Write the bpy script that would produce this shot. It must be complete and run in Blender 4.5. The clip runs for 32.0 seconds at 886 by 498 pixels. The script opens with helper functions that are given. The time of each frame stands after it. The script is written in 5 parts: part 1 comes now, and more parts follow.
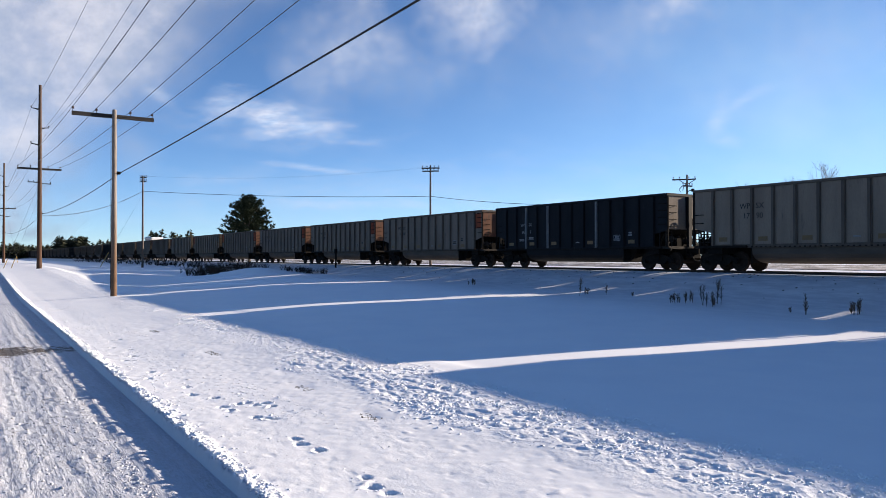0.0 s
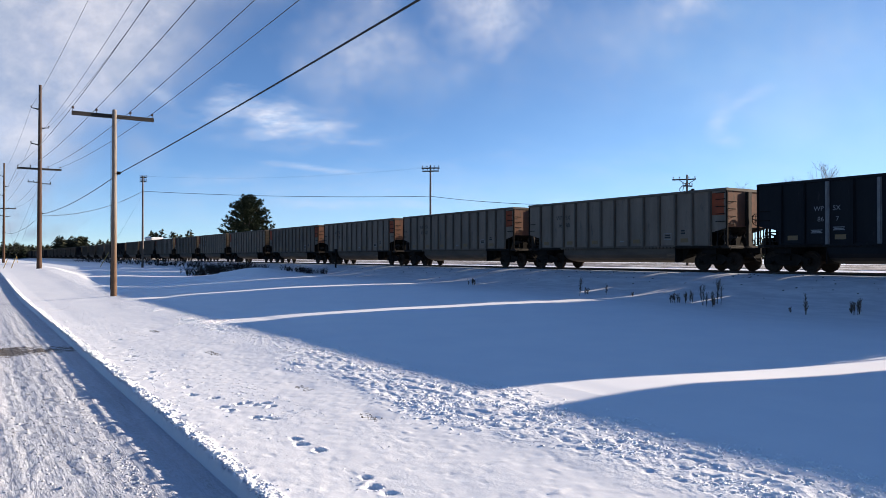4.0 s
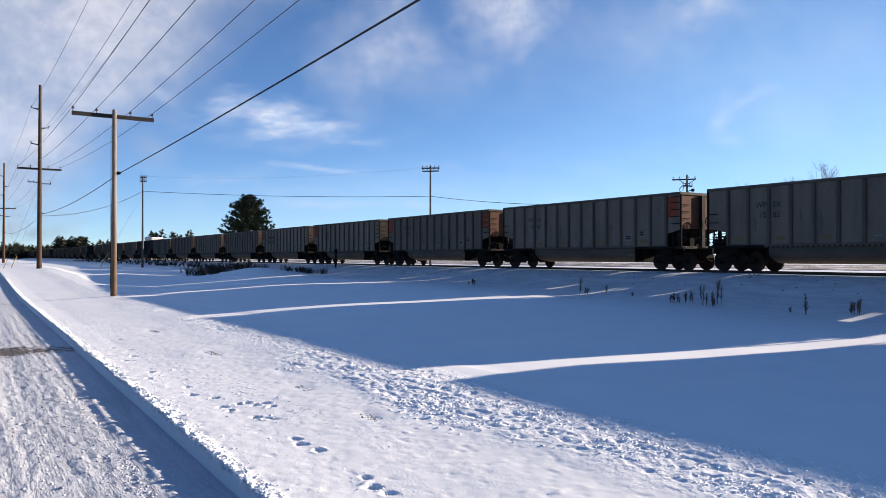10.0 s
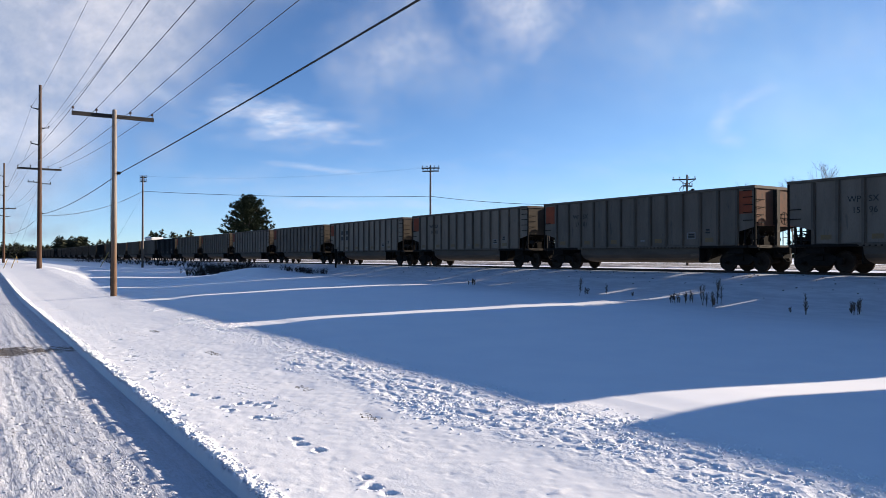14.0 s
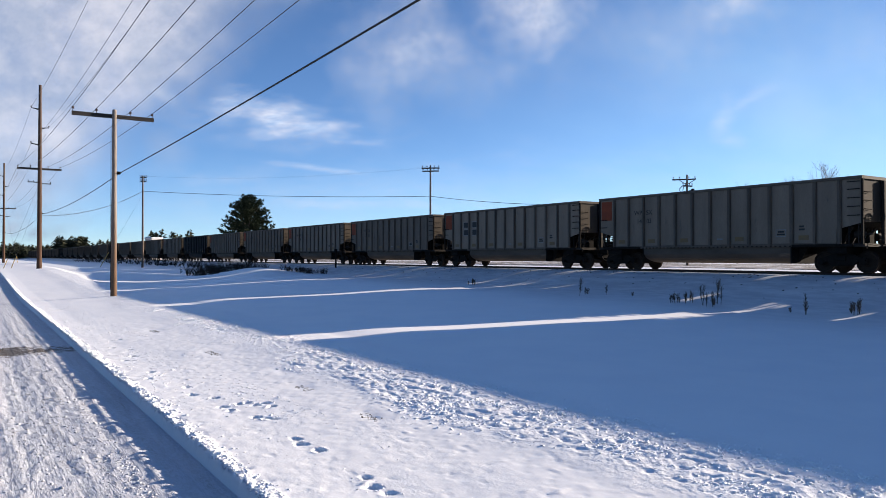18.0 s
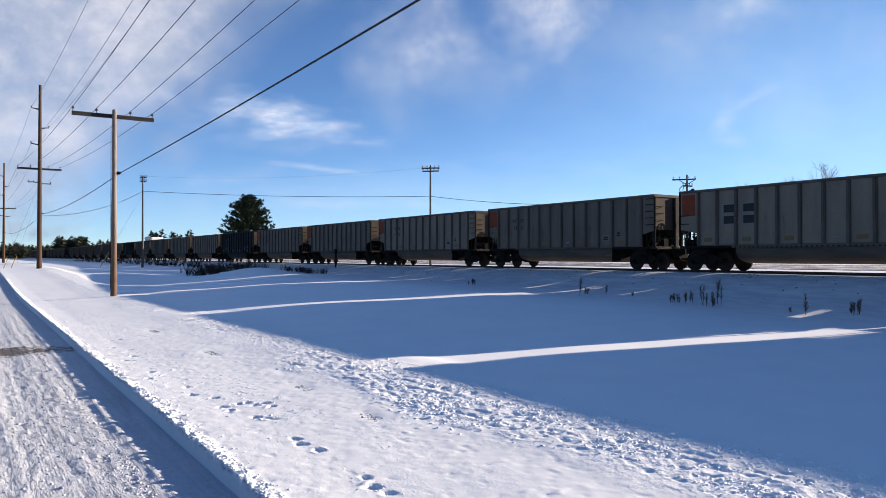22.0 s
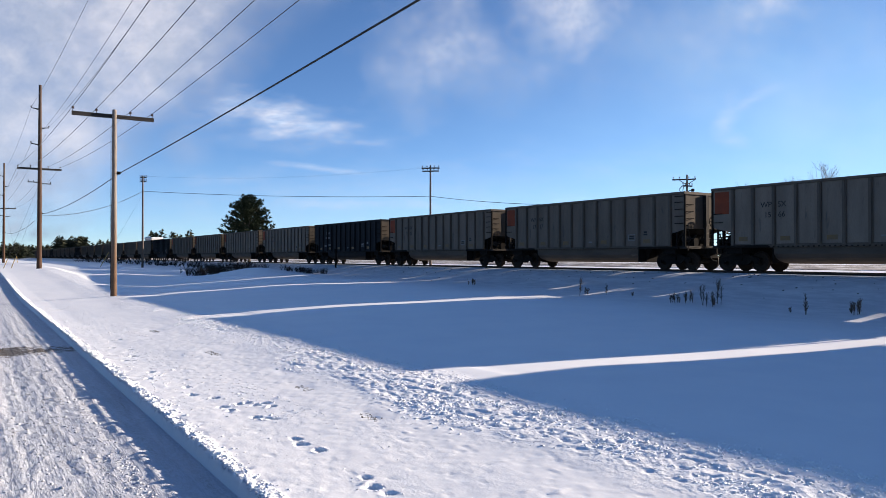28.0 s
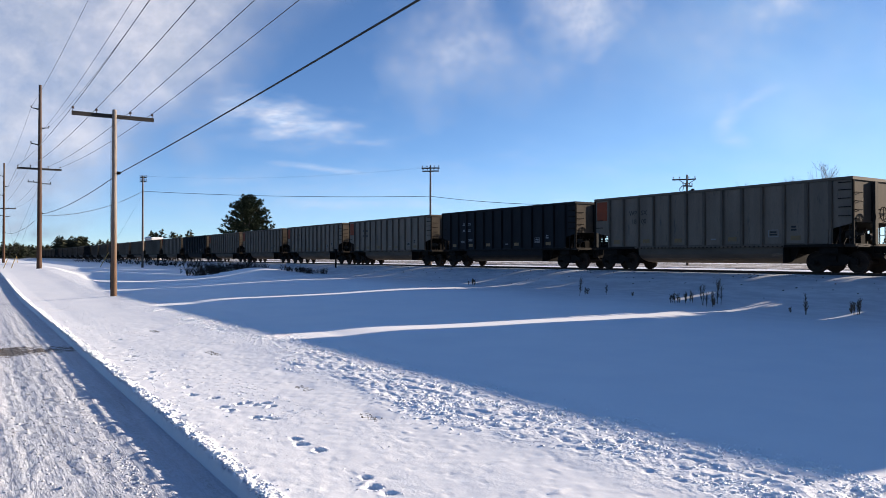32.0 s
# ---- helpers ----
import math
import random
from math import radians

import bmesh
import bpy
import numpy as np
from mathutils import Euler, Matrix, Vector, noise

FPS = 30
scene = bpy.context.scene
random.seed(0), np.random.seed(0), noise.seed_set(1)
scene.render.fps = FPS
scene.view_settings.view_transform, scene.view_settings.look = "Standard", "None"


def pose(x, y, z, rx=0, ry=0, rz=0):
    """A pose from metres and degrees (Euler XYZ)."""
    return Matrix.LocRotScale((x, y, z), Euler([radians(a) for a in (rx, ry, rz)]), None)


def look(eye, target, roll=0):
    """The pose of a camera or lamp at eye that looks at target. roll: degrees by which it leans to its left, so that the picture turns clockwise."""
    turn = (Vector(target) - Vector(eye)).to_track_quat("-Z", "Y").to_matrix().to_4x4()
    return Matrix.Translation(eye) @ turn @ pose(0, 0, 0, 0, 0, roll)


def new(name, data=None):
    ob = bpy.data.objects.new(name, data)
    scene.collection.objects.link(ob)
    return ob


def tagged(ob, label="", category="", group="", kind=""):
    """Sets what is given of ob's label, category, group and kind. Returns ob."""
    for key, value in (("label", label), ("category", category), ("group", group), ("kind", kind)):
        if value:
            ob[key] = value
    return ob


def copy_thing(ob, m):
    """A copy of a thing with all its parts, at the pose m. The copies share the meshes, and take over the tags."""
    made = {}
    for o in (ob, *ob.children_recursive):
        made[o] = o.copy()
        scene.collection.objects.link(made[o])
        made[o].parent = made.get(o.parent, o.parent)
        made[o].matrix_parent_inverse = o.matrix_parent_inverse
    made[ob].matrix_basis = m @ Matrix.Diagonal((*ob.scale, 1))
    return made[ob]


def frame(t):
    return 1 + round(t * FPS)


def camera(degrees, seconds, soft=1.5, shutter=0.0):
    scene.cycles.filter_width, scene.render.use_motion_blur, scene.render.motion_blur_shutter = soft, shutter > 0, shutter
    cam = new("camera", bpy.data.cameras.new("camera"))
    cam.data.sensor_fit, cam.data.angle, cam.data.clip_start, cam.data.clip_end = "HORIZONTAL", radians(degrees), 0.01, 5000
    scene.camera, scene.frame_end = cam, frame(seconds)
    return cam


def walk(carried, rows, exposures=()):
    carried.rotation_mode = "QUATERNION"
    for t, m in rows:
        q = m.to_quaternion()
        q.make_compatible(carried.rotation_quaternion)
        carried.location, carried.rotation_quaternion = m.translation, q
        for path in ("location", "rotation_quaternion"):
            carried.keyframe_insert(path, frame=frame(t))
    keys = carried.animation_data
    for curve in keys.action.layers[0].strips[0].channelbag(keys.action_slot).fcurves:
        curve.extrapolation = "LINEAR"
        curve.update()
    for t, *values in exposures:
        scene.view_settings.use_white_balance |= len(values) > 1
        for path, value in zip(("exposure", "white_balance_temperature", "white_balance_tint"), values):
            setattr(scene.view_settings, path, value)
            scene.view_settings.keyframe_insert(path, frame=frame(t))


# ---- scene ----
cam = camera(62.2, 32.0, soft=0.65)
# x runs along the railway in the direction of travel, y across it, away from the road
EYE = (0.0, 0.0, 2.48)
VIEW = look(EYE, (-84.17, 54.0, 2.48 + 1.038))
walk(cam, [(0.0, VIEW), (32.0, VIEW)], exposures=[(0.0, 1.42, 6000, 12), (32.0, 1.42, 6000, 12)])

# ---- world, sun ----
SUN = Vector((0.19, 1.0, 0.2403)).normalized()
world = bpy.data.worlds.new("sky")
scene.world = world
world.use_nodes = True
wn = world.node_tree.nodes
sky = wn.new("ShaderNodeTexSky")
sky.sky_type = "NISHITA"
sky.sun_disc = False
sky.sun_elevation = math.asin(SUN.z)
sky.sun_rotation = math.atan2(SUN.x, SUN.y)
sky.air_density, sky.dust_density, sky.ozone_density = 0.6, 0.0, 3.0
wn["Background"].inputs["Strength"].default_value = 0.062
world.node_tree.links.new(sky.outputs[0], wn["Background"].inputs["Color"])
sun = new("sun", bpy.data.lights.new("sun", "SUN"))
sun.data.energy, sun.data.angle, sun.data.color = 5.0, radians(0.42), (1.0, 0.82, 0.61)
sun.matrix_world = look((0, 0, 60), Vector((0, 0, 60)) - SUN)

# ---- materials ----
def nodes_of(name):
    m = bpy.data.materials.new(name)
    m.use_nodes = True
    nt = m.node_tree
    return m, nt, nt.nodes["Principled BSDF"]


def add(nt, kind, **values):
    n = nt.nodes.new(kind)
    for k, v in values.items():
        n.inputs[k.replace("_", " ")].default_value = v
    return n


def mixed(nt, fac, a, b):
    """Colour a where fac is 0, b where it is 1; each a socket or a colour."""
    n = nt.nodes.new("ShaderNodeMix")
    n.data_type = "RGBA"
    for sock, value in ((n.inputs[0], fac), (n.inputs[6], a), (n.inputs[7], b)):
        if isinstance(value, bpy.types.NodeSocket):
            nt.links.new(value, sock)
        elif isinstance(value, tuple):
            sock.default_value = (*value, 1.0)
        else:
            sock.default_value = value
    return n.outputs[2]


def ramp(nt, value, lo, hi, a=0.0, b=1.0):
    n = nt.nodes.new("ShaderNodeMapRange")
    n.interpolation_type = "SMOOTHSTEP"
    nt.links.new(value, n.inputs[0])
    for i, v in enumerate((lo, hi, a, b)):
        n.inputs[i + 1].default_value = v
    return n.outputs[0]


def maths(nt, op, a, b=0.0):
    n = nt.nodes.new("ShaderNodeMath")
    n.operation = op
    for sock, value in zip(n.inputs, (a, b)):
        if isinstance(value, bpy.types.NodeSocket):
            nt.links.new(value, sock)
        else:
            sock.default_value = value
    return n.outputs[0]


def grain(nt, scale, detail=4.0, stretch=(1, 1, 1), rough=0.55):
    tc = nt.nodes.new("ShaderNodeTexCoord")
    mp = nt.nodes.new("ShaderNodeMapping")
    mp.inputs["Scale"].default_value = stretch
    nt.links.new(tc.outputs["Object"], mp.inputs[0])
    n = add(nt, "ShaderNodeTexNoise", Scale=scale, Detail=detail, Roughness=rough)
    nt.links.new(mp.outputs[0], n.inputs["Vector"])
    return n.outputs[0]


def bump(nt, bsdf, height, strength, distance):
    n = add(nt, "ShaderNodeBump", Strength=strength, Distance=distance)
    nt.links.new(height, n.inputs["Height"])
    nt.links.new(n.outputs[0], bsdf.inputs["Normal"])


def surface(name, colour, other, rough=0.6, metal=0.0, scale=6.0, fine=60.0, relief=0.3, depth=0.01,
            stretch=(1, 1, 1), wear=None, wear_at=(0.62, 0.7), vary=0.0, gloss=0.2):
    """A two-scale surface: broad change from colour to other, fine grain in relief, worn patches."""
    m, nt, b = nodes_of(name)
    broad, small = grain(nt, scale, 5.0, stretch), grain(nt, fine, 3.0, stretch)
    col = mixed(nt, ramp(nt, broad, 0.3, 0.7), colour, other)
    col = mixed(nt, maths(nt, "MULTIPLY", ramp(nt, small, 0.35, 0.75), 0.35), col, tuple(c * 0.6 for c in colour))
    if wear:
        col = mixed(nt, ramp(nt, grain(nt, scale * 2.3, 6.0, stretch, 0.65), *wear_at), col, wear)
    if vary:
        info = nt.nodes.new("ShaderNodeObjectInfo")
        hsv = nt.nodes.new("ShaderNodeHueSaturation")
        nt.links.new(ramp(nt, info.outputs["Random"], 0, 1, 1 - vary, 1 + vary), hsv.inputs["Value"])
        nt.links.new(col, hsv.inputs["Color"])
        col = hsv.outputs[0]
    nt.links.new(col, b.inputs["Base Color"])
    b.inputs["Roughness"].default_value, b.inputs["Metallic"].default_value = rough, metal
    b.inputs["Specular IOR Level"].default_value = gloss
    bump(nt, b, small, relief, depth)
    return m


def snow_material(name, packed):
    m, nt, b = nodes_of(name)
    broad, small, crumb = grain(nt, 0.7, 4.0), grain(nt, 32.0, 5.0, (0.7, 1, 1)), grain(nt, 9.0, 4.0, (0.6, 1, 1))
    col = mixed(nt, ramp(nt, broad, 0.3, 0.7), (0.89, 0.895, 0.9), (0.85, 0.862, 0.88))
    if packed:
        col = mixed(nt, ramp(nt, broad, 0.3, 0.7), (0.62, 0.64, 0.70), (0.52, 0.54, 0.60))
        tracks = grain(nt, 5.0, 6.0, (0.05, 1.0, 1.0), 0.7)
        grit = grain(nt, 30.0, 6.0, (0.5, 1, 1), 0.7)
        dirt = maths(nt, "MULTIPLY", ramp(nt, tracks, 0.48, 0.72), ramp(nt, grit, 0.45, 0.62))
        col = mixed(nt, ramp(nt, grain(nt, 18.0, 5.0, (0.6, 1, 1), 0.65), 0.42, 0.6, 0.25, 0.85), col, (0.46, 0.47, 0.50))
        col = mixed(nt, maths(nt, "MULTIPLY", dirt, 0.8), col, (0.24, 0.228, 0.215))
        tc = nt.nodes.new("ShaderNodeTexCoord")
        sep = nt.nodes.new("ShaderNodeSeparateXYZ")
        nt.links.new(tc.outputs["Object"], sep.inputs[0])
        # a bare strip of gravel across the lane
        dx = maths(nt, "DIVIDE", maths(nt, "ADD", sep.outputs[0], 23.3), 1.0)
        dy = maths(nt, "DIVIDE", maths(nt, "SUBTRACT", sep.outputs[1], 0.2), 2.4)
        r = maths(nt, "ADD", maths(nt, "MULTIPLY", dx, dx), maths(nt, "MULTIPLY", dy, dy))
        r = maths(nt, "SUBTRACT", r, maths(nt, "ADD", maths(nt, "MULTIPLY", grain(nt, 1.6, 6.0, (1, 0.5, 1), 0.7), 4.0), maths(nt, "MULTIPLY", grain(nt, 9.0, 5.0, (1, 0.6, 1), 0.7), 4.0)))
        col = mixed(nt, ramp(nt, r, -2.7, -3.2), col, (0.10, 0.085, 0.07))
        fines = grain(nt, 30.0, 5.0, (0.35, 1, 1), 0.6)
        treads = grain(nt, 17.0, 4.0, (0.06, 1, 1), 0.6)
        bump(nt, b, maths(nt, "ADD", maths(nt, "ADD", maths(nt, "MULTIPLY", crumb, 0.45), maths(nt, "MULTIPLY", fines, 0.6)), maths(nt, "ADD", maths(nt, "MULTIPLY", tracks, 0.8), maths(nt, "MULTIPLY", treads, 0.35))), 0.65, 0.035)
    else:
        tc = nt.nodes.new("ShaderNodeTexCoord")
        sep = nt.nodes.new("ShaderNodeSeparateXYZ")
        nt.links.new(tc.outputs["Object"], sep.inputs[0])
        # snow mottled greyer from the near rail out beyond the track
        mottle = maths(nt, "MULTIPLY", ramp(nt, sep.outputs[1], 30.6, 31.6), ramp(nt, sep.outputs[1], 64.0, 40.0))
        mottle = maths(nt, "MULTIPLY", mottle, ramp(nt, grain(nt, 2.2, 6.0, (0.4, 1, 1), 0.65), 0.3, 0.65, 0.45, 1.0))
        col = mixed(nt, mottle, col, (0.24, 0.245, 0.265))
        # bank snow darkened in colour, for the deeper shade beside the train
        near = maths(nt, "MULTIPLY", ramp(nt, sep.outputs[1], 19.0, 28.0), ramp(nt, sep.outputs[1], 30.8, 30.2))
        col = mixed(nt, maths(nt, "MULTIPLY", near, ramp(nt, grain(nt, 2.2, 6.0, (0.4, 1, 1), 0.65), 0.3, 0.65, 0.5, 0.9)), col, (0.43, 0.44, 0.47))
        # the face that the plough cut, its shade deepened by a blue-grey colour
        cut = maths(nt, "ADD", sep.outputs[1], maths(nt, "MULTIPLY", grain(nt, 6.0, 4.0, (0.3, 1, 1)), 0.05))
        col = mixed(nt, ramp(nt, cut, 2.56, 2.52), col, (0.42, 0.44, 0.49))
        across = maths(nt, "ADD", sep.outputs[1], maths(nt, "MULTIPLY", grain(nt, 0.8, 3.0), 2.0))
        churned = maths(nt, "MULTIPLY", ramp(nt, across, 6.3, 7.5), ramp(nt, across, 9.1, 8.4))
        verge = ramp(nt, across, 9.6, 8.6, 0.12, 1.0)
        crest = maths(nt, "MULTIPLY", ramp(nt, across, 5.7, 6.2), ramp(nt, across, 7.3, 6.8))
        verge = maths(nt, "MULTIPLY", verge, ramp(nt, crest, 0.0, 1.0, 1.0, 0.25))
        rough = maths(nt, "MULTIPLY", grain(nt, 16.0, 3.0), churned)
        calm = maths(nt, "MULTIPLY", maths(nt, "ADD", maths(nt, "MULTIPLY", small, 0.75), maths(nt, "MULTIPLY", crumb, 0.3)), maths(nt, "MULTIPLY", verge, ramp(nt, grain(nt, 1.3, 3.0, (0.5, 1, 1)), 0.36, 0.64, 0.35, 1.0)))
        bump(nt, b, maths(nt, "ADD", maths(nt, "MULTIPLY", calm, 0.24), maths(nt, "MULTIPLY", rough, 0.6)), 0.75, 0.035)
    nt.links.new(col, b.inputs["Base Color"])
    b.inputs["Roughness"].default_value = 0.55
    b.inputs["Specular IOR Level"].default_value = 0.3
    return m


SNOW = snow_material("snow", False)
PACKED = snow_material("packed_snow", True)
GREY = surface("dusty_grey_paint", (0.165, 0.128, 0.097), (0.12, 0.094, 0.071), 0.8, 0.0, 0.9, 25, 0.15, 0.004,
               (1.6, 1, 0.35), (0.075, 0.064, 0.054), (0.56, 0.72), 0.18)
LIGHT_GREY = surface("fresh_grey_paint", (0.2, 0.153, 0.112), (0.155, 0.119, 0.087), 0.8, 0.0, 0.9, 25, 0.15, 0.004,
                     (1.6, 1, 0.35), (0.1, 0.082, 0.066), (0.58, 0.74), 0.08)
RIB = surface("grey_rib_paint", (0.105, 0.081, 0.061), (0.08, 0.062, 0.047), 0.8, 0.0, 2, 25, 0.15, 0.004, (1, 1, 0.4), (0.12, 0.1, 0.08), (0.62, 0.75), 0.08)
TUB = surface("tub_paint", (0.095, 0.074, 0.057), (0.06, 0.047, 0.036), 0.8, 0.0, 0.8, 20, 0.15, 0.004, (0.5, 1, 2), (0.11, 0.09, 0.07), (0.6, 0.72))
BLACK = surface("black_car_paint", (0.008, 0.009, 0.011), (0.012, 0.013, 0.015), 0.7, 0.0, 1.2, 25, 0.15, 0.004, (1.4, 1, 0.4), (0.03, 0.027, 0.026), (0.62, 0.75), gloss=0.1)
STEEL = surface("dark_running_gear", (0.010, 0.0088, 0.008), (0.015, 0.013, 0.0115), 0.9, 0.0, 4, 40, 0.3, 0.006, wear=(0.035, 0.025, 0.02), gloss=0.05)
TREAD = surface("wheel_steel", (0.028, 0.021, 0.017), (0.019, 0.015, 0.012), 0.75, 0.0, 8, 60, 0.15, 0.003, gloss=0.06)
ORANGE = surface("orange_panel", (0.24, 0.052, 0.02), (0.17, 0.042, 0.02), 0.85, 0.0, 2, 30, 0.15, 0.003, wear=(0.2, 0.09, 0.05), vary=0.12)
RUST = surface("rusty_end_paint", (0.17, 0.08, 0.05), (0.12, 0.062, 0.04), 0.9, 0.0, 1.5, 30, 0.2, 0.004, wear=(0.09, 0.06, 0.045), wear_at=(0.5, 0.66))
PALE = surface("pale_end_paint", (0.088, 0.07, 0.052), (0.064, 0.051, 0.038), 0.9, 0.0, 1.5, 25, 0.15, 0.004, (1, 1, 0.4), (0.05, 0.042, 0.035), (0.55, 0.7), 0.3)
CREAM = surface("cream_end_paint", (0.22, 0.185, 0.15), (0.17, 0.14, 0.115), 0.9, 0.0, 1.5, 25, 0.15, 0.004, (1, 1, 0.4), (0.1, 0.08, 0.065), (0.55, 0.7), 0.15)
RIB_PALE = surface("bare_metal_rib", (0.17, 0.165, 0.16), (0.11, 0.107, 0.104), 0.7, 0.0, 3, 30, 0.1, 0.002)
DUSTY = surface("dusty_black_steel", (0.036, 0.029, 0.024), (0.022, 0.019, 0.016), 0.85, 0.0, 2, 30, 0.2, 0.004, wear=(0.09, 0.07, 0.055), wear_at=(0.58, 0.7), gloss=0.15)
INK = surface("dark_lettering", (0.014, 0.014, 0.014), (0.022, 0.021, 0.02), 0.6, 0.0, 8, 60, 0.1, 0.001)
WHITE = surface("white_lettering", (0.2, 0.2, 0.2), (0.13, 0.13, 0.13), 0.6, 0.0, 8, 60, 0.1, 0.001)
YELLOW = surface("yellow_reflector", (0.17, 0.105, 0.04), (0.12, 0.085, 0.05), 0.6, 0.0, 8, 60, 0.1, 0.001)


def pole_wood(name, low, high, z0, z1):
    """Round timber: grain along the pole, checks and knots, the foot still brown, the top weathered."""
    m, nt, b = nodes_of(name)
    broad, small, checks = grain(nt, 3.0, 5.0, (3, 3, 0.12)), grain(nt, 30.0, 3.0, (3, 3, 0.15)), grain(nt, 9.0, 5.0, (5, 5, 0.1), 0.65)
    tc = nt.nodes.new("ShaderNodeTexCoord")
    sep = nt.nodes.new("ShaderNodeSeparateXYZ")
    nt.links.new(tc.outputs["Object"], sep.inputs[0])
    up = ramp(nt, maths(nt, "ADD", sep.outputs[2], maths(nt, "MULTIPLY", broad, 3.0)), z0 + 1.5, z1 + 1.5)
    col = mixed(nt, up, low, high)
    col = mixed(nt, maths(nt, "MULTIPLY", ramp(nt, small, 0.35, 0.75), 0.5), col, tuple(0.45 * c for c in low))
    col = mixed(nt, ramp(nt, checks, 0.56, 0.68), col, (0.03, 0.022, 0.017))
    nt.links.new(col, b.inputs["Base Color"])
    b.inputs["Roughness"].default_value = 0.8
    b.inputs["Specular IOR Level"].default_value = 0.2
    bump(nt, b, maths(nt, "ADD", small, checks), 0.6, 0.02)
    return m


POLE = pole_wood("brown_pole_wood", (0.075, 0.04, 0.024), (0.075, 0.05, 0.036), 4.0, 16.0)
GREYED = pole_wood("greyed_pole_wood", (0.14, 0.082, 0.047), (0.25, 0.21, 0.175), 1.0, 6.0)
SLATE = pole_wood("slate_pole_wood", (0.12, 0.088, 0.065), (0.13, 0.115, 0.105), 2.0, 8.0)
ARM = surface("grey_arm_wood", (0.045, 0.04, 0.036), (0.03, 0.027, 0.024), 0.8, 0.0, 3, 30, 0.5, 0.01, (2, 0.2, 2))
PORCELAIN = surface("brown_porcelain", (0.05, 0.035, 0.03), (0.08, 0.06, 0.05), 0.2, 0.0, 10, 60, 0.05, 0.001)
CABLE = surface("black_cable", (0.012, 0.012, 0.013), (0.02, 0.02, 0.02), 0.6, 0.0, 2, 30, 0.1, 0.001)
WIRE = surface("dull_aluminium_wire", (0.10, 0.10, 0.105), (0.07, 0.07, 0.075), 0.5, 0.6, 2, 30, 0.1, 0.001)
RAIL = surface("rail_steel", (0.035, 0.026, 0.02), (0.022, 0.017, 0.014), 0.7, 0.2, 2, 30, 0.2, 0.003)
BALLAST_STONE = surface("ballast_stone", (0.05, 0.046, 0.043), (0.09, 0.083, 0.077), 0.9, 0.0, 5, 30, 0.6, 0.02)
DIRT = surface("bare_gravel", (0.10, 0.09, 0.085), (0.2, 0.185, 0.18), 0.9, 0.0, 0.2, 3, 0.5, 0.05, wear=(0.62, 0.62, 0.65), wear_at=(0.5, 0.62))
NEEDLE = surface("pine_needles", (0.016, 0.026, 0.013), (0.034, 0.042, 0.018), 0.7, 0.0, 0.6, 12, 0.2, 0.01)
WOODS = surface("far_conifers", (0.025, 0.035, 0.02), (0.05, 0.05, 0.03), 0.8, 0.0, 0.12, 2, 0.2, 0.05)
BARK = surface("grey_brown_bark", (0.10, 0.08, 0.06), (0.16, 0.13, 0.10), 0.85, 0.0, 4, 30, 0.6, 0.02, (2, 2, 0.4))
WEED = surface("dry_weed_stalk", (0.085, 0.065, 0.048), (0.13, 0.1, 0.075), 0.85, 0.0, 8, 60, 0.3, 0.004, vary=0.2)
BRUSH = surface("dry_brush", (0.02, 0.016, 0.012), (0.035, 0.027, 0.02), 0.85, 0.0, 2, 30, 0.3, 0.004)
GUARD = surface("yellow_guy_guard", (0.45, 0.30, 0.08), (0.38, 0.27, 0.1), 0.6, 0.0, 3, 40, 0.1, 0.002)
WALLS = surface("pale_siding", (0.4, 0.38, 0.36), (0.32, 0.3, 0.28), 0.7, 0.0, 1, 8, 0.3, 0.01)
GLASS = surface("dark_pane", (0.02, 0.025, 0.03), (0.03, 0.035, 0.04), 0.08, 0.0, 1, 8, 0.02, 0.001)


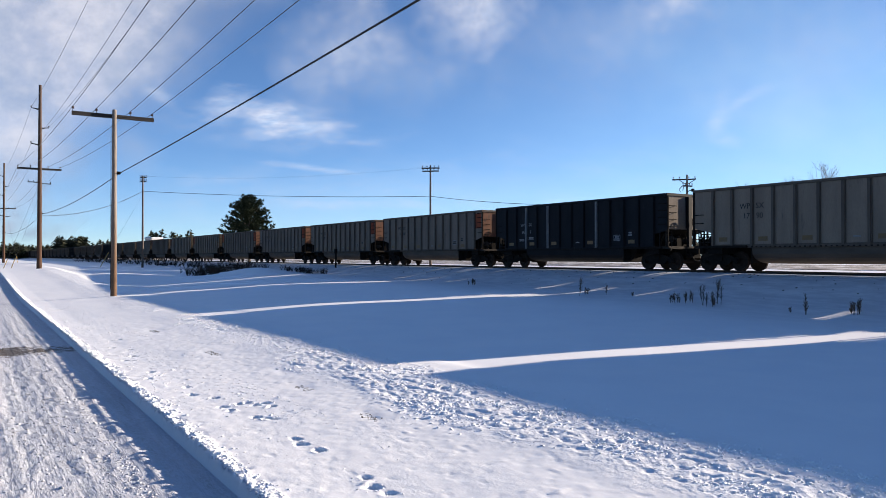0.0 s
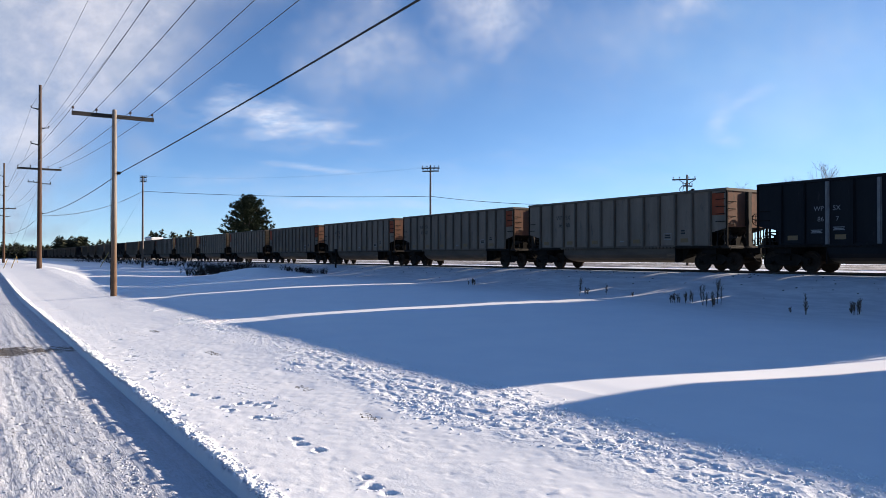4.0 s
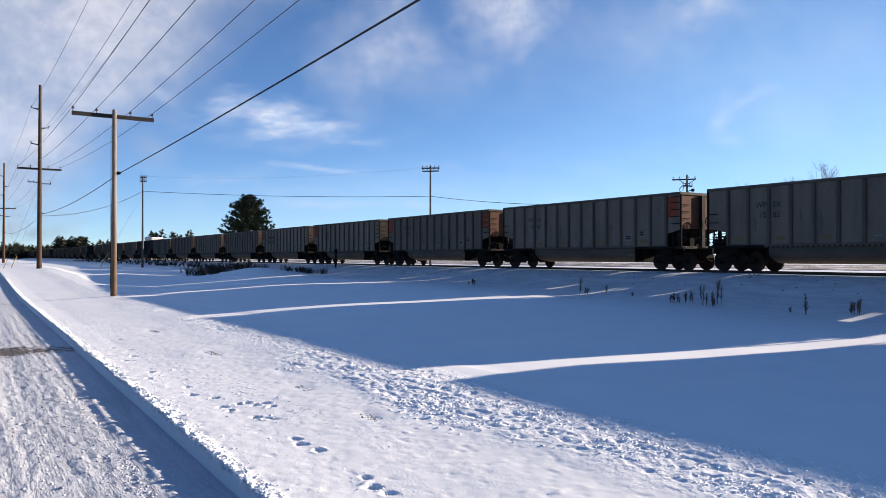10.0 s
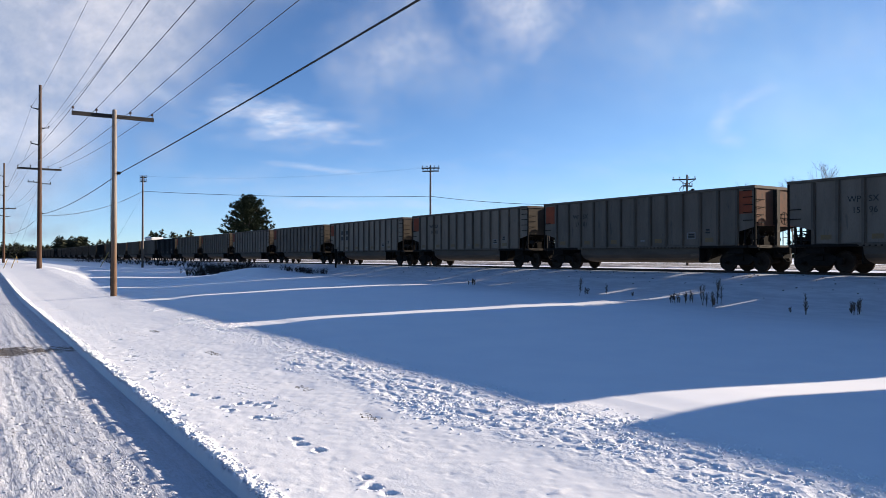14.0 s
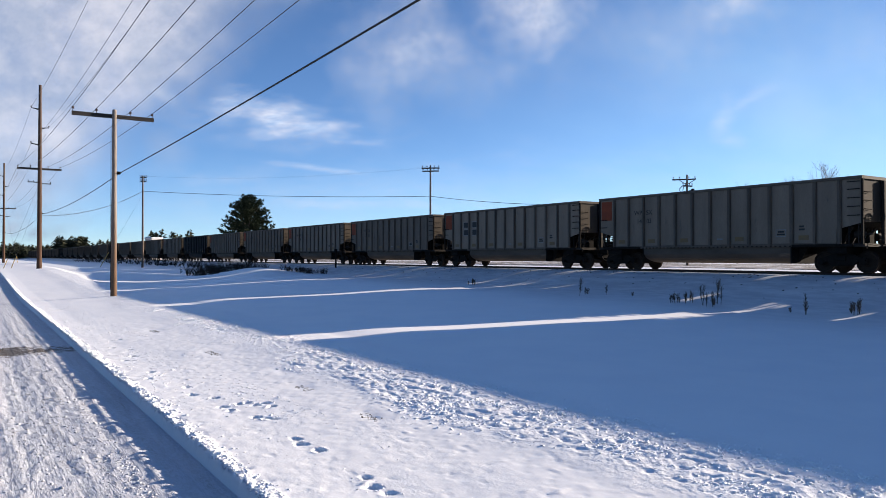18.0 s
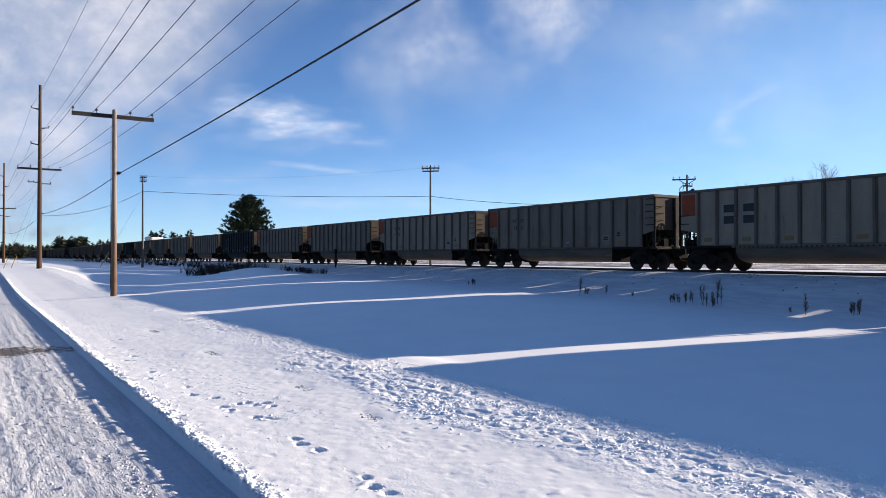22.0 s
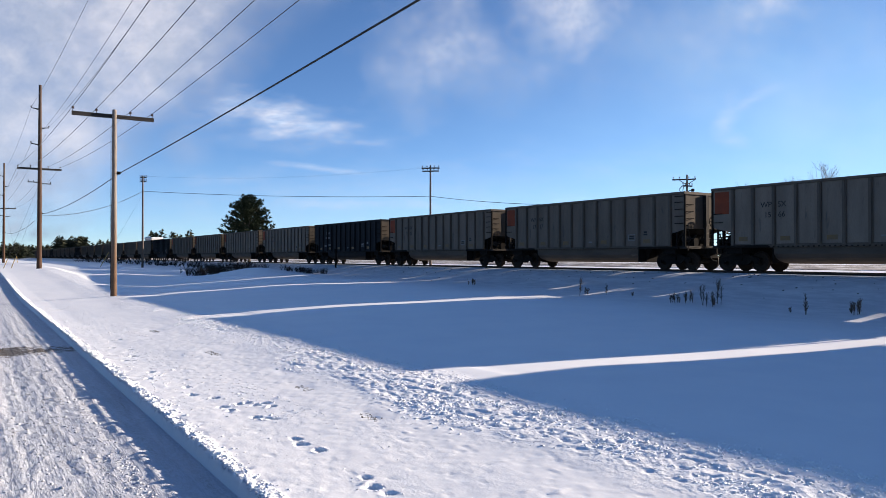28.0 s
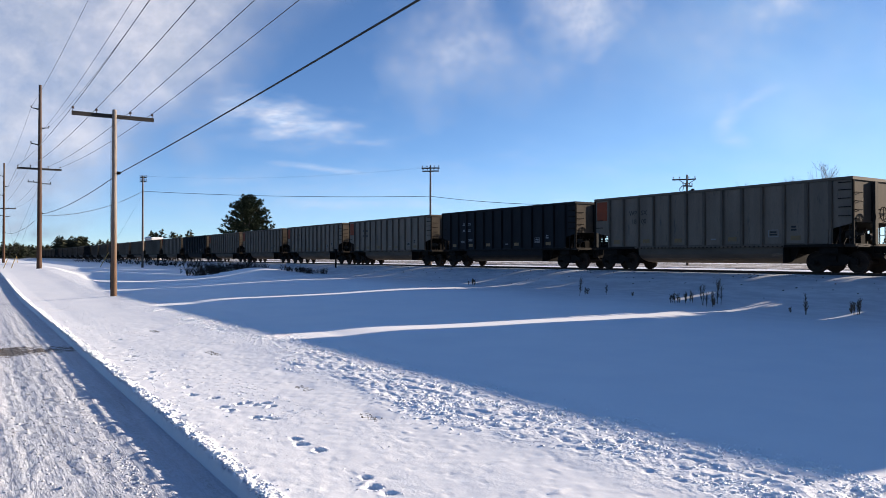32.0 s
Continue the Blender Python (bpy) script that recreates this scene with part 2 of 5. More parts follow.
# ---- shapes ----
class Shape:
    """Vertices and faces gathered from solids."""
    def __init__(self):
        self.v, self.f = [], []

    def put(self, verts, faces):
        n = len(self.v)
        self.v += [tuple(p) for p in verts]
        self.f += [tuple(i + n for i in f) for f in faces]
        return self

    def box(self, c, s, cut=0.0):
        """A box about c of size s, with its four long edges cut."""
        hx, hy, hz = s[0] / 2, s[1] / 2, s[2] / 2
        if cut <= 0:
            ring = [(-hy, -hz), (hy, -hz), (hy, hz), (-hy, hz)]
        else:
            ring = [(-hy + cut, -hz), (hy - cut, -hz), (hy, -hz + cut), (hy, hz - cut),
                    (hy - cut, hz), (-hy + cut, hz), (-hy, hz - cut), (-hy, -hz + cut)]
        return self.prism([(c[1] + a, c[2] + b) for a, b in ring], c[0] - hx, c[0] + hx)

    def prism(self, ring, x0, x1):
        """A profile in y and z drawn out along x."""
        n = len(ring)
        verts = [(x0, a, b) for a, b in ring] + [(x1, a, b) for a, b in ring]
        faces = [(i, (i + 1) % n, n + (i + 1) % n, n + i) for i in range(n)]
        return self.put(verts, faces + [tuple(range(n))[::-1], tuple(range(n, 2 * n))])

    def tube(self, p, q, r0, r1=None, n=8):
        p, q = Vector(p), Vector(q)
        r1 = r0 if r1 is None else r1
        w = (q - p).normalized()
        a = w.orthogonal().normalized()
        b = w.cross(a)
        ring = [a * math.cos(2 * math.pi * i / n) + b * math.sin(2 * math.pi * i / n) for i in range(n)]
        verts = [p + d * r0 for d in ring] + [q + d * r1 for d in ring]
        faces = [(i, (i + 1) % n, n + (i + 1) % n, n + i) for i in range(n)]
        return self.put(verts, faces + [tuple(range(n))[::-1], tuple(range(n, 2 * n))])

    def lathe(self, c, axis, rings, n=16):
        """Rings of (distance along the axis, radius) about the point c."""
        w = Vector(axis).normalized()
        a = w.orthogonal().normalized()
        b = w.cross(a)
        verts, faces = [], []
        for h, r in rings:
            verts += [Vector(c) + w * h + (a * math.cos(2 * math.pi * i / n) + b * math.sin(2 * math.pi * i / n)) * r for i in range(n)]
        for k in range(len(rings) - 1):
            faces += [(k * n + i, k * n + (i + 1) % n, (k + 1) * n + (i + 1) % n, (k + 1) * n + i) for i in range(n)]
        faces += [tuple(range(n))[::-1], tuple(range((len(rings) - 1) * n, len(rings) * n))]
        return self.put(verts, faces)

    def mesh(self, name, material, smooth=False):
        me = bpy.data.meshes.new(name)
        me.from_pydata(self.v, [], self.f)
        bm = bmesh.new()
        bm.from_mesh(me)
        bmesh.ops.recalc_face_normals(bm, faces=bm.faces)
        bm.to_mesh(me)
        bm.free()
        me.materials.append(material)
        if smooth:
            me.polygons.foreach_set("use_smooth", [True] * len(me.polygons))
        return me


def part(name, data, parent, at=None, label=""):
    """One mesh object under a thing or under a part."""
    ob = new(name, data)
    ob.parent = parent
    if at is not None:
        ob.matrix_basis = at
    return tagged(ob, label)


def thing(name, at, label, category, group="", data=None, kind=""):
    ob = new(name, data)
    ob.matrix_basis = at
    return tagged(ob, label, category, group, kind)


def smooth01(a, lo, hi):
    q = np.clip((a - lo) / (hi - lo), 0, 1)
    return q * q * (3 - 2 * q)


def lattice(x, y, seed):
    """Value noise from -1 to 1 over arrays."""
    xi, yi = np.floor(x).astype(np.int64), np.floor(y).astype(np.int64)
    fx, fy = x - xi, y - yi
    fx, fy = fx * fx * (3 - 2 * fx), fy * fy * (3 - 2 * fy)

    def corner(i, j):
        h = (i * 374761393 + j * 668265263 + seed * 974711) & 0xFFFFFFFF
        h = ((h ^ (h >> 13)) * 1274126177) & 0xFFFFFFFF
        return ((h ^ (h >> 16)) & 0xFFFF) / 32767.5 - 1
    top = corner(xi, yi) * (1 - fx) + corner(xi + 1, yi) * fx
    low = corner(xi, yi + 1) * (1 - fx) + corner(xi + 1, yi + 1) * fx
    return top * (1 - fy) + low * fy


def clods(x, y, size, octaves, seed):
    total, amp = 0, 1.0
    for k in range(octaves):
        total = total + amp * lattice(x / size * 2 ** k, y / size * 2 ** k, seed + k)
        amp *= 0.5
    return total


# ---- ground ----
RAIL_TOP = 1.79
TRACK_Y = 31.5
PROFILE_Y = [-4500, -30, -9, -7.2, -6.4, 1.9, 2.3, 2.4, 2.44, 2.51, 3.4, 4.5, 5.5, 6.8, 7.4, 8.4, 12.0, 16.0, 21.5, 24.0, 27.0, 28.6, 29.6, 30.6, 33.0, 34.2, 38.0, 48, 4500]
PROFILE_Z = [-0.6, -0.3, -0.2, 0.05, -0.4, -0.4, -0.4, -0.2, -0.16, 0.022, 0.035, 0.092, 0.145, 0.232, 0.246, 0.28, 0.03, 0.15, 0.26, 0.55, 1.05, 1.60, 1.67, 1.70, 1.70, 1.62, 1.3, 1.35, 1.2]
PRINTS = [(-11.97, 3.44), (-11.63, 3.47), (-12.01, 3.73), (-12.02, 3.87), (-11.75, 3.9), (-11.8, 4.07), (-11.45, 4.08), (-10.74, 3.74), (-10.9, 3.64),
          (-10.63, 3.81), (-12.83, 3.54), (-9.32, 3.66), (-9.03, 3.62), (-8.62, 3.68), (-7.27, 3.66), (-6.98, 3.59), (-6.69, 3.64),
          (-13.34, 3.28), (-14.15, 3.38), (-15.6, 3.01), (-18.5, 3.19), (-19.36, 3.34), (-18.66, 3.06), (-20.69, 3.5), (-23.26, 3.66), (-16.4, 3.2), (-21.4, 3.2)]
HOLLOWS = [(-18.3, 5.0, 0.5), (-25.1, 4.9, 0.6), (-9.8, 5.0, 0.35), (-12.7, 5.1, 0.4), (-14.6, 5.4, 0.4)]


LAND_X = [-200.0, -110.0, -80.0, -62.0, -45.0, -29.5, -23.3, -13.7, -10.0, -7.0]
LAND_Y = [8.4, 10.0, 12.0, 14.0, 16.0, 20.0, 23.5, 25.9, 28.6]
LAND_Z = [(1.3, 1.34, 1.4, 1.25, 1.1, 1.0, 1.05, 1.1, 1.60), (1.1, 1.18, 1.28, 1.11, 0.95, 0.85, 0.95, 1.05, 1.60),
          (0.8, 0.87, 0.95, 0.82, 0.7, 0.72, 0.95, 1.02, 1.60), (0.33, 0.26, 0.17, 0.3, 0.42, 0.75, 0.95, 1.0, 1.60),
          (0.25, 0.42, 0.5, 0.63, 0.75, 0.84, 0.88, 0.97, 1.60), (0.29, 0.42, 0.525, 0.58, 0.62, 0.74, 0.78, 0.95, 1.60),
          (0.29, 0.375, 0.415, 0.51, 0.55, 0.62, 0.68, 0.92, 1.60), (0.22, 0.27, 0.3, 0.3, 0.345, 0.42, 0.5, 0.85, 1.60),
          (0.3, 0.302, 0.28, 0.245, 0.26, 0.37, 0.46, 0.83, 1.60), (0.315, 0.312, 0.275, 0.225, 0.24, 0.35, 0.46, 0.83, 1.60)]


def rise(x):
    """The lie of the verge along the road."""
    return 0.9 * smooth01(-x, 46, 100) + 0.2 * smooth01(-x, 105, 260)


def ditch(x, y):
    """The wide hollow between the verge and the railway bank."""
    total = 0
    for i, row in enumerate(LAND_Z):
        low = LAND_X[i - 1] if i else -1e6
        up = LAND_X[i + 1] if i < len(LAND_Z) - 1 else 1e6
        share = smooth01(x, low, LAND_X[i]) if i else np.ones_like(x)
        if i < len(LAND_Z) - 1:
            share = share * (1 - smooth01(x, LAND_X[i], up))
        strip = sum(np.interp(y + d, LAND_Y, row) for d in (-0.5, -0.17, 0.17, 0.5)) / 4
        total = total + share * strip
    return total


def ground_height(x, y):
    inside = smooth01(y, 7.9, 9.2) * (1 - smooth01(y, 28.3, 29.0))
    z = (np.interp(y, PROFILE_Y, PROFILE_Z) + rise(x) * (1 - smooth01(y, 8, 22))) * (1 - inside) + ditch(x, y) * inside
    cell = np.maximum((-24 - x) * 0.035, 0.04)
    calm = np.exp(-np.maximum(cell - 0.15, 0) * 3)
    field = smooth01(y, 8, 10) * (1 - smooth01(y, 28, 29.5))
    z = z + field * 0.035 * clods(x, y * 1.4, 7.0, 2, 3) * np.exp(-np.maximum(-x - 60, 0) / 60)
    bank = smooth01(y, 2.3, 2.6) * (1 - smooth01(y, 7.5, 8.5))
    z = z + bank * (0.010 * clods(x * 0.6, y, 1.6, 2, 11) + (0.003 * clods(x, y, 0.16, 2, 12) - 0.012 * np.maximum(clods(x * 0.6, y, 0.06, 2, 39) - 0.55, 0)) * calm)
    churn = smooth01(y + 0.6 * clods(x * 0.5, y, 1.5, 2, 5) - 0.75 * smooth01(-x, 11, 19), 5.2, 6.3) * (1 - smooth01(y + 0.25 * clods(x, y, 1.2, 2, 6), 7.1, 7.9))
    lumps = clods(x * 0.8, y, 0.14, 2, 21)
    heaps = np.maximum(clods(x * 0.6, y, 0.5, 2, 25) - 0.35, 0)
    z = z + churn * calm * (0.004 * lumps - 0.036 * np.maximum(clods(x * 0.55, y, 0.075, 2, 29) - 0.33, 0) + 0.016 * np.maximum(clods(x * 0.8, y, 0.1, 1, 27) - 0.1, 0) + 0.008 * np.maximum(clods(x, y, 0.085, 1, 28), 0) + 0.014 * heaps)
    lip = np.exp(-((y - 2.52) / 0.17) ** 2) * smooth01(y, 2.44, 2.52)
    z = z + lip * calm * (0.03 * clods(x, y, 0.12, 2, 31) + 0.018 * clods(x * 0.7, y, 0.35, 2, 33) + 0.03 * np.maximum(clods(x, y, 0.09, 1, 37) - 0.2, 0))
    scatter = bank * calm * np.maximum(clods(x, y, 0.11, 2, 35) - 0.75, 0) * smooth01(clods(x * 0.5, y, 2.5, 2, 36), -0.3, 0.6)
    z = z + 0.02 * scatter
    for px, py in PRINTS:
        size = 0.8 + 0.5 * math.sin(px * 37 + py * 11) ** 2
        near = (((x - px) / 0.08) ** 2 + ((y - py) / 0.055) ** 2) / size + 0.9 * clods(x, y, 0.07, 2, 51)
        z = z - 0.06 * np.exp(-np.maximum(near, 0) ** 2) + 0.02 * np.exp(-(near - 2.0) ** 2) * np.maximum(clods(x, y, 0.1, 2, 53), 0)
    for px, py, r in HOLLOWS:
        z = z - 0.014 * np.exp(-((x - px) / r) ** 2 - ((y - py) / (0.45 * r)) ** 2)
    # the cut by the culvert and the mound beside it
    z = z + 0.55 * np.exp(-((x + 68) / 6) ** 2 - ((y - 22.6) / 2.4) ** 2) - 0.35 * np.exp(-((x + 78) / 4.5) ** 2 - ((y - 19.5) / 2.2) ** 2)
    return z


def spread(fine0, fine1, step, low, high, g_low, g_high):
    """Grid lines: even between fine0 and fine1, then ever wider out to low and high."""
    mid = list(np.arange(fine0, fine1, step))
    down, s = [], step
    while (down[-1] if down else fine0) > low:
        s *= g_low
        down.append((down[-1] if down else fine0) - s)
    up, s = [], step
    while (up[-1] if up else mid[-1]) < high:
        s *= g_high
        up.append((up[-1] if up else mid[-1]) + s)
    return np.array(down[::-1] + mid + up)


def sheet(name, xs, ys, height, material):
    gx, gy = np.meshgrid(xs, ys, indexing="ij")
    gz = height(gx, gy)
    nx, ny = len(xs), len(ys)
    me = bpy.data.meshes.new(name)
    me.vertices.add(nx * ny)
    me.vertices.foreach_set("co", np.stack([gx, gy, gz], -1).astype(np.float32).ravel())
    i = (np.arange(nx - 1)[:, None] * ny + np.arange(ny - 1)[None, :]).ravel()
    quads = np.stack([i, i + ny, i + ny + 1, i + 1], -1).astype(np.int32)
    me.loops.add(quads.size)
    me.loops.foreach_set("vertex_index", quads.ravel())
    me.polygons.add(len(quads))
    me.polygons.foreach_set("loop_start", np.arange(len(quads), dtype=np.int32) * 4)
    me.polygons.foreach_set("use_smooth", np.ones(len(quads), dtype=bool))
    me.materials.append(material)
    me.update(calc_edges=True)
    return me


xs = spread(-24.0, -3.4, 0.036, -4500, 4500, 1.035, 1.09)
ys = spread(2.1, 8.6, 0.032, -4500, 4500, 1.16, 1.032)
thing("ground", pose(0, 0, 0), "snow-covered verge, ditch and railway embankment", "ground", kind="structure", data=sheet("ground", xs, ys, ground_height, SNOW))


def road_height(x, y):
    z = -0.113 + rise(x) - 0.02 * ((y + 2) / 4) ** 2
    calm = np.exp(-np.maximum((-24 - x) * 0.035 - 0.15, 0) * 3)
    ruts = 0.011 * clods(x * 0.03, y, 0.4, 3, 41) + 0.007 * clods(x * 0.025, y, 0.13, 2, 46)
    grit = 0.006 * clods(x * 0.3, y, 0.08, 2, 43) + 0.02 * np.maximum(clods(x * 0.45, y, 0.09, 1, 44) - 0.35, 0) - 0.012 * np.maximum(clods(x * 0.45, y, 0.06, 2, 48) - 0.2, 0)
    berm = 0.03 * np.exp(-((y - 1.86) / 0.07) ** 2) * (1 + 0.8 * clods(x, y, 0.2, 2, 45))
    return z + (ruts + grit * smooth01(1.9 - y, 0, 0.3) + berm * 0.6) * calm


rx = spread(-24.0, -6.0, 0.04, -900, 300, 1.035, 1.12)
# the grey lane runs to the bank foot, deepening the shadow strip in colour
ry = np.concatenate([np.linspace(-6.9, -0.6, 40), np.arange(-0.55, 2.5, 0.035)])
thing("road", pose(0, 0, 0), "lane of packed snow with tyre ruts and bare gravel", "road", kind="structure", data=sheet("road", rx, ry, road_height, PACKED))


def land(x, y):
    return float(ground_height(np.array([float(x)]), np.array([float(y)]))[0])


ICO = np.array([(0, 0, 1)] + [(0.894 * math.cos(1.2566 * i), 0.894 * math.sin(1.2566 * i), 0.447) for i in range(5)]
               + [(0.894 * math.cos(1.2566 * i + 0.6283), 0.894 * math.sin(1.2566 * i + 0.6283), -0.447) for i in range(5)])
ICO_FACES = [(0, 1 + i, 1 + (i + 1) % 5) for i in range(5)] + [f for i in range(5) for f in ((1 + i, 6 + i, 1 + (i + 1) % 5), (1 + (i + 1) % 5, 6 + i, 6 + (i + 1) % 5))]


def crumbs(x, y, r, height, seed, label, material):
    """Small broken lumps of snow crust lying half sunk, many in one."""
    rng = np.random.default_rng(seed)
    n = len(x)
    r = np.minimum(r, 0.024)
    z = height(x, y)
    shape = np.stack([r * rng.uniform(0.9, 2.0, n), r * rng.uniform(0.8, 1.5, n), r * rng.uniform(0.3, 0.7, n)], -1)
    turn = rng.uniform(0, 6.28, n)
    v = ICO[None] * rng.uniform(0.65, 1.3, (n, 11, 1)) * shape[:, None]
    c, s = np.cos(turn)[:, None], np.sin(turn)[:, None]
    co = np.stack([v[..., 0] * c - v[..., 1] * s + x[:, None], v[..., 0] * s + v[..., 1] * c + y[:, None], v[..., 2] + (z + 0.15 * r)[:, None]], -1)
    tris = (np.array(ICO_FACES)[None] + 11 * np.arange(n)[:, None, None]).reshape(-1, 3).astype(np.int32)
    me = bpy.data.meshes.new("snow_crumbs")
    me.vertices.add(n * 11)
    me.vertices.foreach_set("co", co.astype(np.float32).ravel())
    me.loops.add(tris.size)
    me.loops.foreach_set("vertex_index", tris.ravel())
    me.polygons.add(len(tris))
    me.polygons.foreach_set("loop_start", np.arange(len(tris), dtype=np.int32) * 3)
    me.materials.append(material)
    me.update(calc_edges=True)
    thing("snow_crumbs", pose(0, 0, 0), label, "snow", data=me, kind="stuff")


dice = np.random.default_rng(77)
# the strip that a plough or boots broke up, beside the ditch
cx, cy = -3.6 - 64 * dice.random(150000) ** 1.5, 4.9 + 3.2 * dice.random(150000)
keep = dice.random(150000) < smooth01(cy + 0.7 * clods(cx * 0.5, cy, 1.5, 2, 5) - 0.75 * smooth01(-cx, 11, 19) - 0.35 * (1 - smooth01(-cx, 5, 9)), 5.1, 6.2) * (1 - smooth01(cy, 7.2, 8.0)) * (0.10 + 0.85 * smooth01(clods(cx * 0.45, cy, 0.4, 2, 81), -0.2, 0.8)) * (1 - smooth01(-cx, 14, 50))
cx, cy = cx[keep], cy[keep]
crumbs(cx, cy, 0.0078 * np.exp(0.55 * dice.standard_normal(len(cx))) * (1 + 0.008 * np.maximum(-cx - 8, 0)), ground_height, 1, "broken snow crust strewn along the verge", SNOW)
# thin scatter on the verge, and round each print
cx, cy = -3.6 - 50 * dice.random(16000) ** 1.5, 2.6 + 1.9 * dice.random(16000)
keep = dice.random(16000) < (0.06 + 0.6 * smooth01(clods(cx * 0.4, cy, 1.1, 2, 83), 0.0, 0.9)) * (1 - smooth01(-cx, 20, 50)) * smooth01(-cx, 6, 11)
cx, cy = cx[keep], cy[keep]
for px, py in PRINTS:
    cx, cy = np.append(cx, px + 0.11 * dice.standard_normal(14)), np.append(cy, py + 0.08 * dice.standard_normal(14))
crumbs(cx, cy, 0.0066 * np.exp(0.45 * dice.standard_normal(len(cx))) * (1 + 0.01 * np.maximum(-cx - 8, 0)), ground_height, 2, "crumbs of snow crust on the smooth verge", SNOW)
# the cut edge above the lane
cx = -5.0 - 70 * dice.random(9000) ** 1.4
cy = 2.5 + np.abs(0.10 * dice.standard_normal(9000))
crumbs(cx, cy, 0.011 * np.exp(0.5 * dice.standard_normal(9000)) * (1 + 0.01 * np.maximum(-cx - 8, 0)), ground_height, 3, "crumbled edge of the snowbank beside the lane", SNOW)
# the lane
cx = -6.0 - 60 * dice.random(26000) ** 1.6
cy = np.where(dice.random(26000) < 0.3, 1.62 + 0.12 * dice.standard_normal(26000), -0.7 + 2.5 * dice.random(26000))
keep = (cy < 1.72) & (dice.random(26000) < (0.1 + 0.5 * smooth01(clods(cx * 0.1, cy, 0.25, 2, 85), 0.0, 0.7)) * (1 - smooth01(-cx, 20, 60)))
cx, cy = cx[keep], cy[keep]
crumbs(cx, cy, 0.0075 * np.exp(0.5 * dice.standard_normal(len(cx))) * (1 + 0.01 * np.maximum(-cx - 8, 0)), road_height, 4, "loose snow crumbs between the ruts of the lane", PACKED)

# ---- railway ----
track = thing("railway_track", pose(0, TRACK_Y, 0), "single railway track half buried in snow", "railway track", kind="structure")
rail_ring = [(-0.075, 0), (0.075, 0), (0.075, 0.015), (0.012, 0.04), (0.012, 0.135), (0.037, 0.145), (0.037, 0.178), (0.028, 0.185), (-0.028, 0.185), (-0.037, 0.178), (-0.037, 0.145), (-0.012, 0.135), (-0.012, 0.04), (-0.075, 0.015)]
rail_mesh = Shape().prism(rail_ring, -900, 120).mesh("rail", RAIL)
for side in (-0.755, 0.755):
    part("rail", rail_mesh, track, pose(0, side, RAIL_TOP - 0.185))


def stones(x0, x1, y0, y1, count, size, seed):
    """Loose ballast that shows through the snow."""
    rng = random.Random(seed)
    st = Shape()
    for _ in range(count):
        x, y = rng.uniform(x0, x1), y0 + (y1 - y0) * rng.random() ** 0.6
        r = size * rng.uniform(0.5, 1.5)
        z = land(x, y)
        ring = [(-r * 0.4, r * 0.7), (r * 0.1, r * rng.uniform(0.8, 1.2)), (r * 0.5, r * 0.5)]
        st.lathe((x, y, z), (rng.uniform(-0.3, 0.3), rng.uniform(-0.3, 0.3), 1), ring, 5)
    thing("ballast_stone", pose(0, 0, 0), "dark ballast stones scattered on the snowy railway bank", "stones", kind="stuff", data=st.mesh("ballast_stone", BALLAST_STONE))


stones(-60, 4, 26.5, 30.2, 300, 0.035, 61)
stones(-60, 4, 24.5, 27.5, 30, 0.03, 62)

# ---- coal train ----
PITCH, BODY, HIGH, HALF = 16.18, 14.55, 3.95, 1.6
BASE, BELLY = 1.2, 0.365
MESHES = {}


def cached(key, make):
    if key not in MESHES:
        MESHES[key] = make()
    return MESHES[key]


def side_sheet(material):
    """One side: plain wall, its lower corners cut away over the end platforms."""
    h, t = BODY / 2, 0.03
    outline = [(-h, 2.06), (-h + 1.05, 1.81), (-h + 1.05, BASE), (h - 1.05, BASE), (h - 1.05, 1.81), (h, 2.06), (h, HIGH - 0.1), (-h, HIGH - 0.1)]
    s = Shape()
    n = len(outline)
    s.put([(x, -t / 2, z) for x, z in outline] + [(x, t / 2, z) for x, z in outline],
          [(7, 6, 5, 0), (0, 5, 4, 1), (1, 4, 3, 2)] + [(n, n + 5, n + 6, n + 7), (n + 1, n + 4, n + 5, n), (n + 2, n + 3, n + 4, n + 1)]
          + [(i, (i + 1) % n, n + (i + 1) % n, n + i) for i in range(n)])
    return s.mesh("side_sheet", material)


def tub(material):
    """The rounded belly between the trucks, open at the top, closed by sloping ends."""
    ring, s = [], Shape()
    for i in range(13):
        a = math.pi * i / 12
        ring.append((-1.5 * math.cos(a) if abs(math.cos(a)) < 0.98 else -1.5 * math.copysign(1, math.cos(a)), BASE - (BASE - BELLY) * math.sin(a) ** 0.55))
    ring += [(1.46, BASE + 0.02), (-1.46, BASE + 0.02)]
    s.prism(ring, -4.15, 4.15)
    return s.mesh("tub", material, False)


def wheelset():
    s = Shape().tube((0, -0.85, 0), (0, 0.85, 0), 0.09, None, 10)
    for d in (-1, 1):
        y = 0.755 * d
        s.lathe((0, y, 0), (0, d, 0), [(-0.075, 0.485), (-0.045, 0.475), (-0.04, 0.457), (0.06, 0.452), (0.065, 0.41), (0.02, 0.38), (0.0, 0.2), (0.07, 0.13), (0.09, 0.12)], 24)
        for k in range(3):
            a = 2 * math.pi * k / 3
            s.tube((0.06 * math.cos(a), y + 0.08 * d, 0.06 * math.sin(a)), (0.06 * math.cos(a), y + 0.13 * d, 0.06 * math.sin(a)), 0.02, None, 6)
    return s.mesh("wheelset", TREAD)


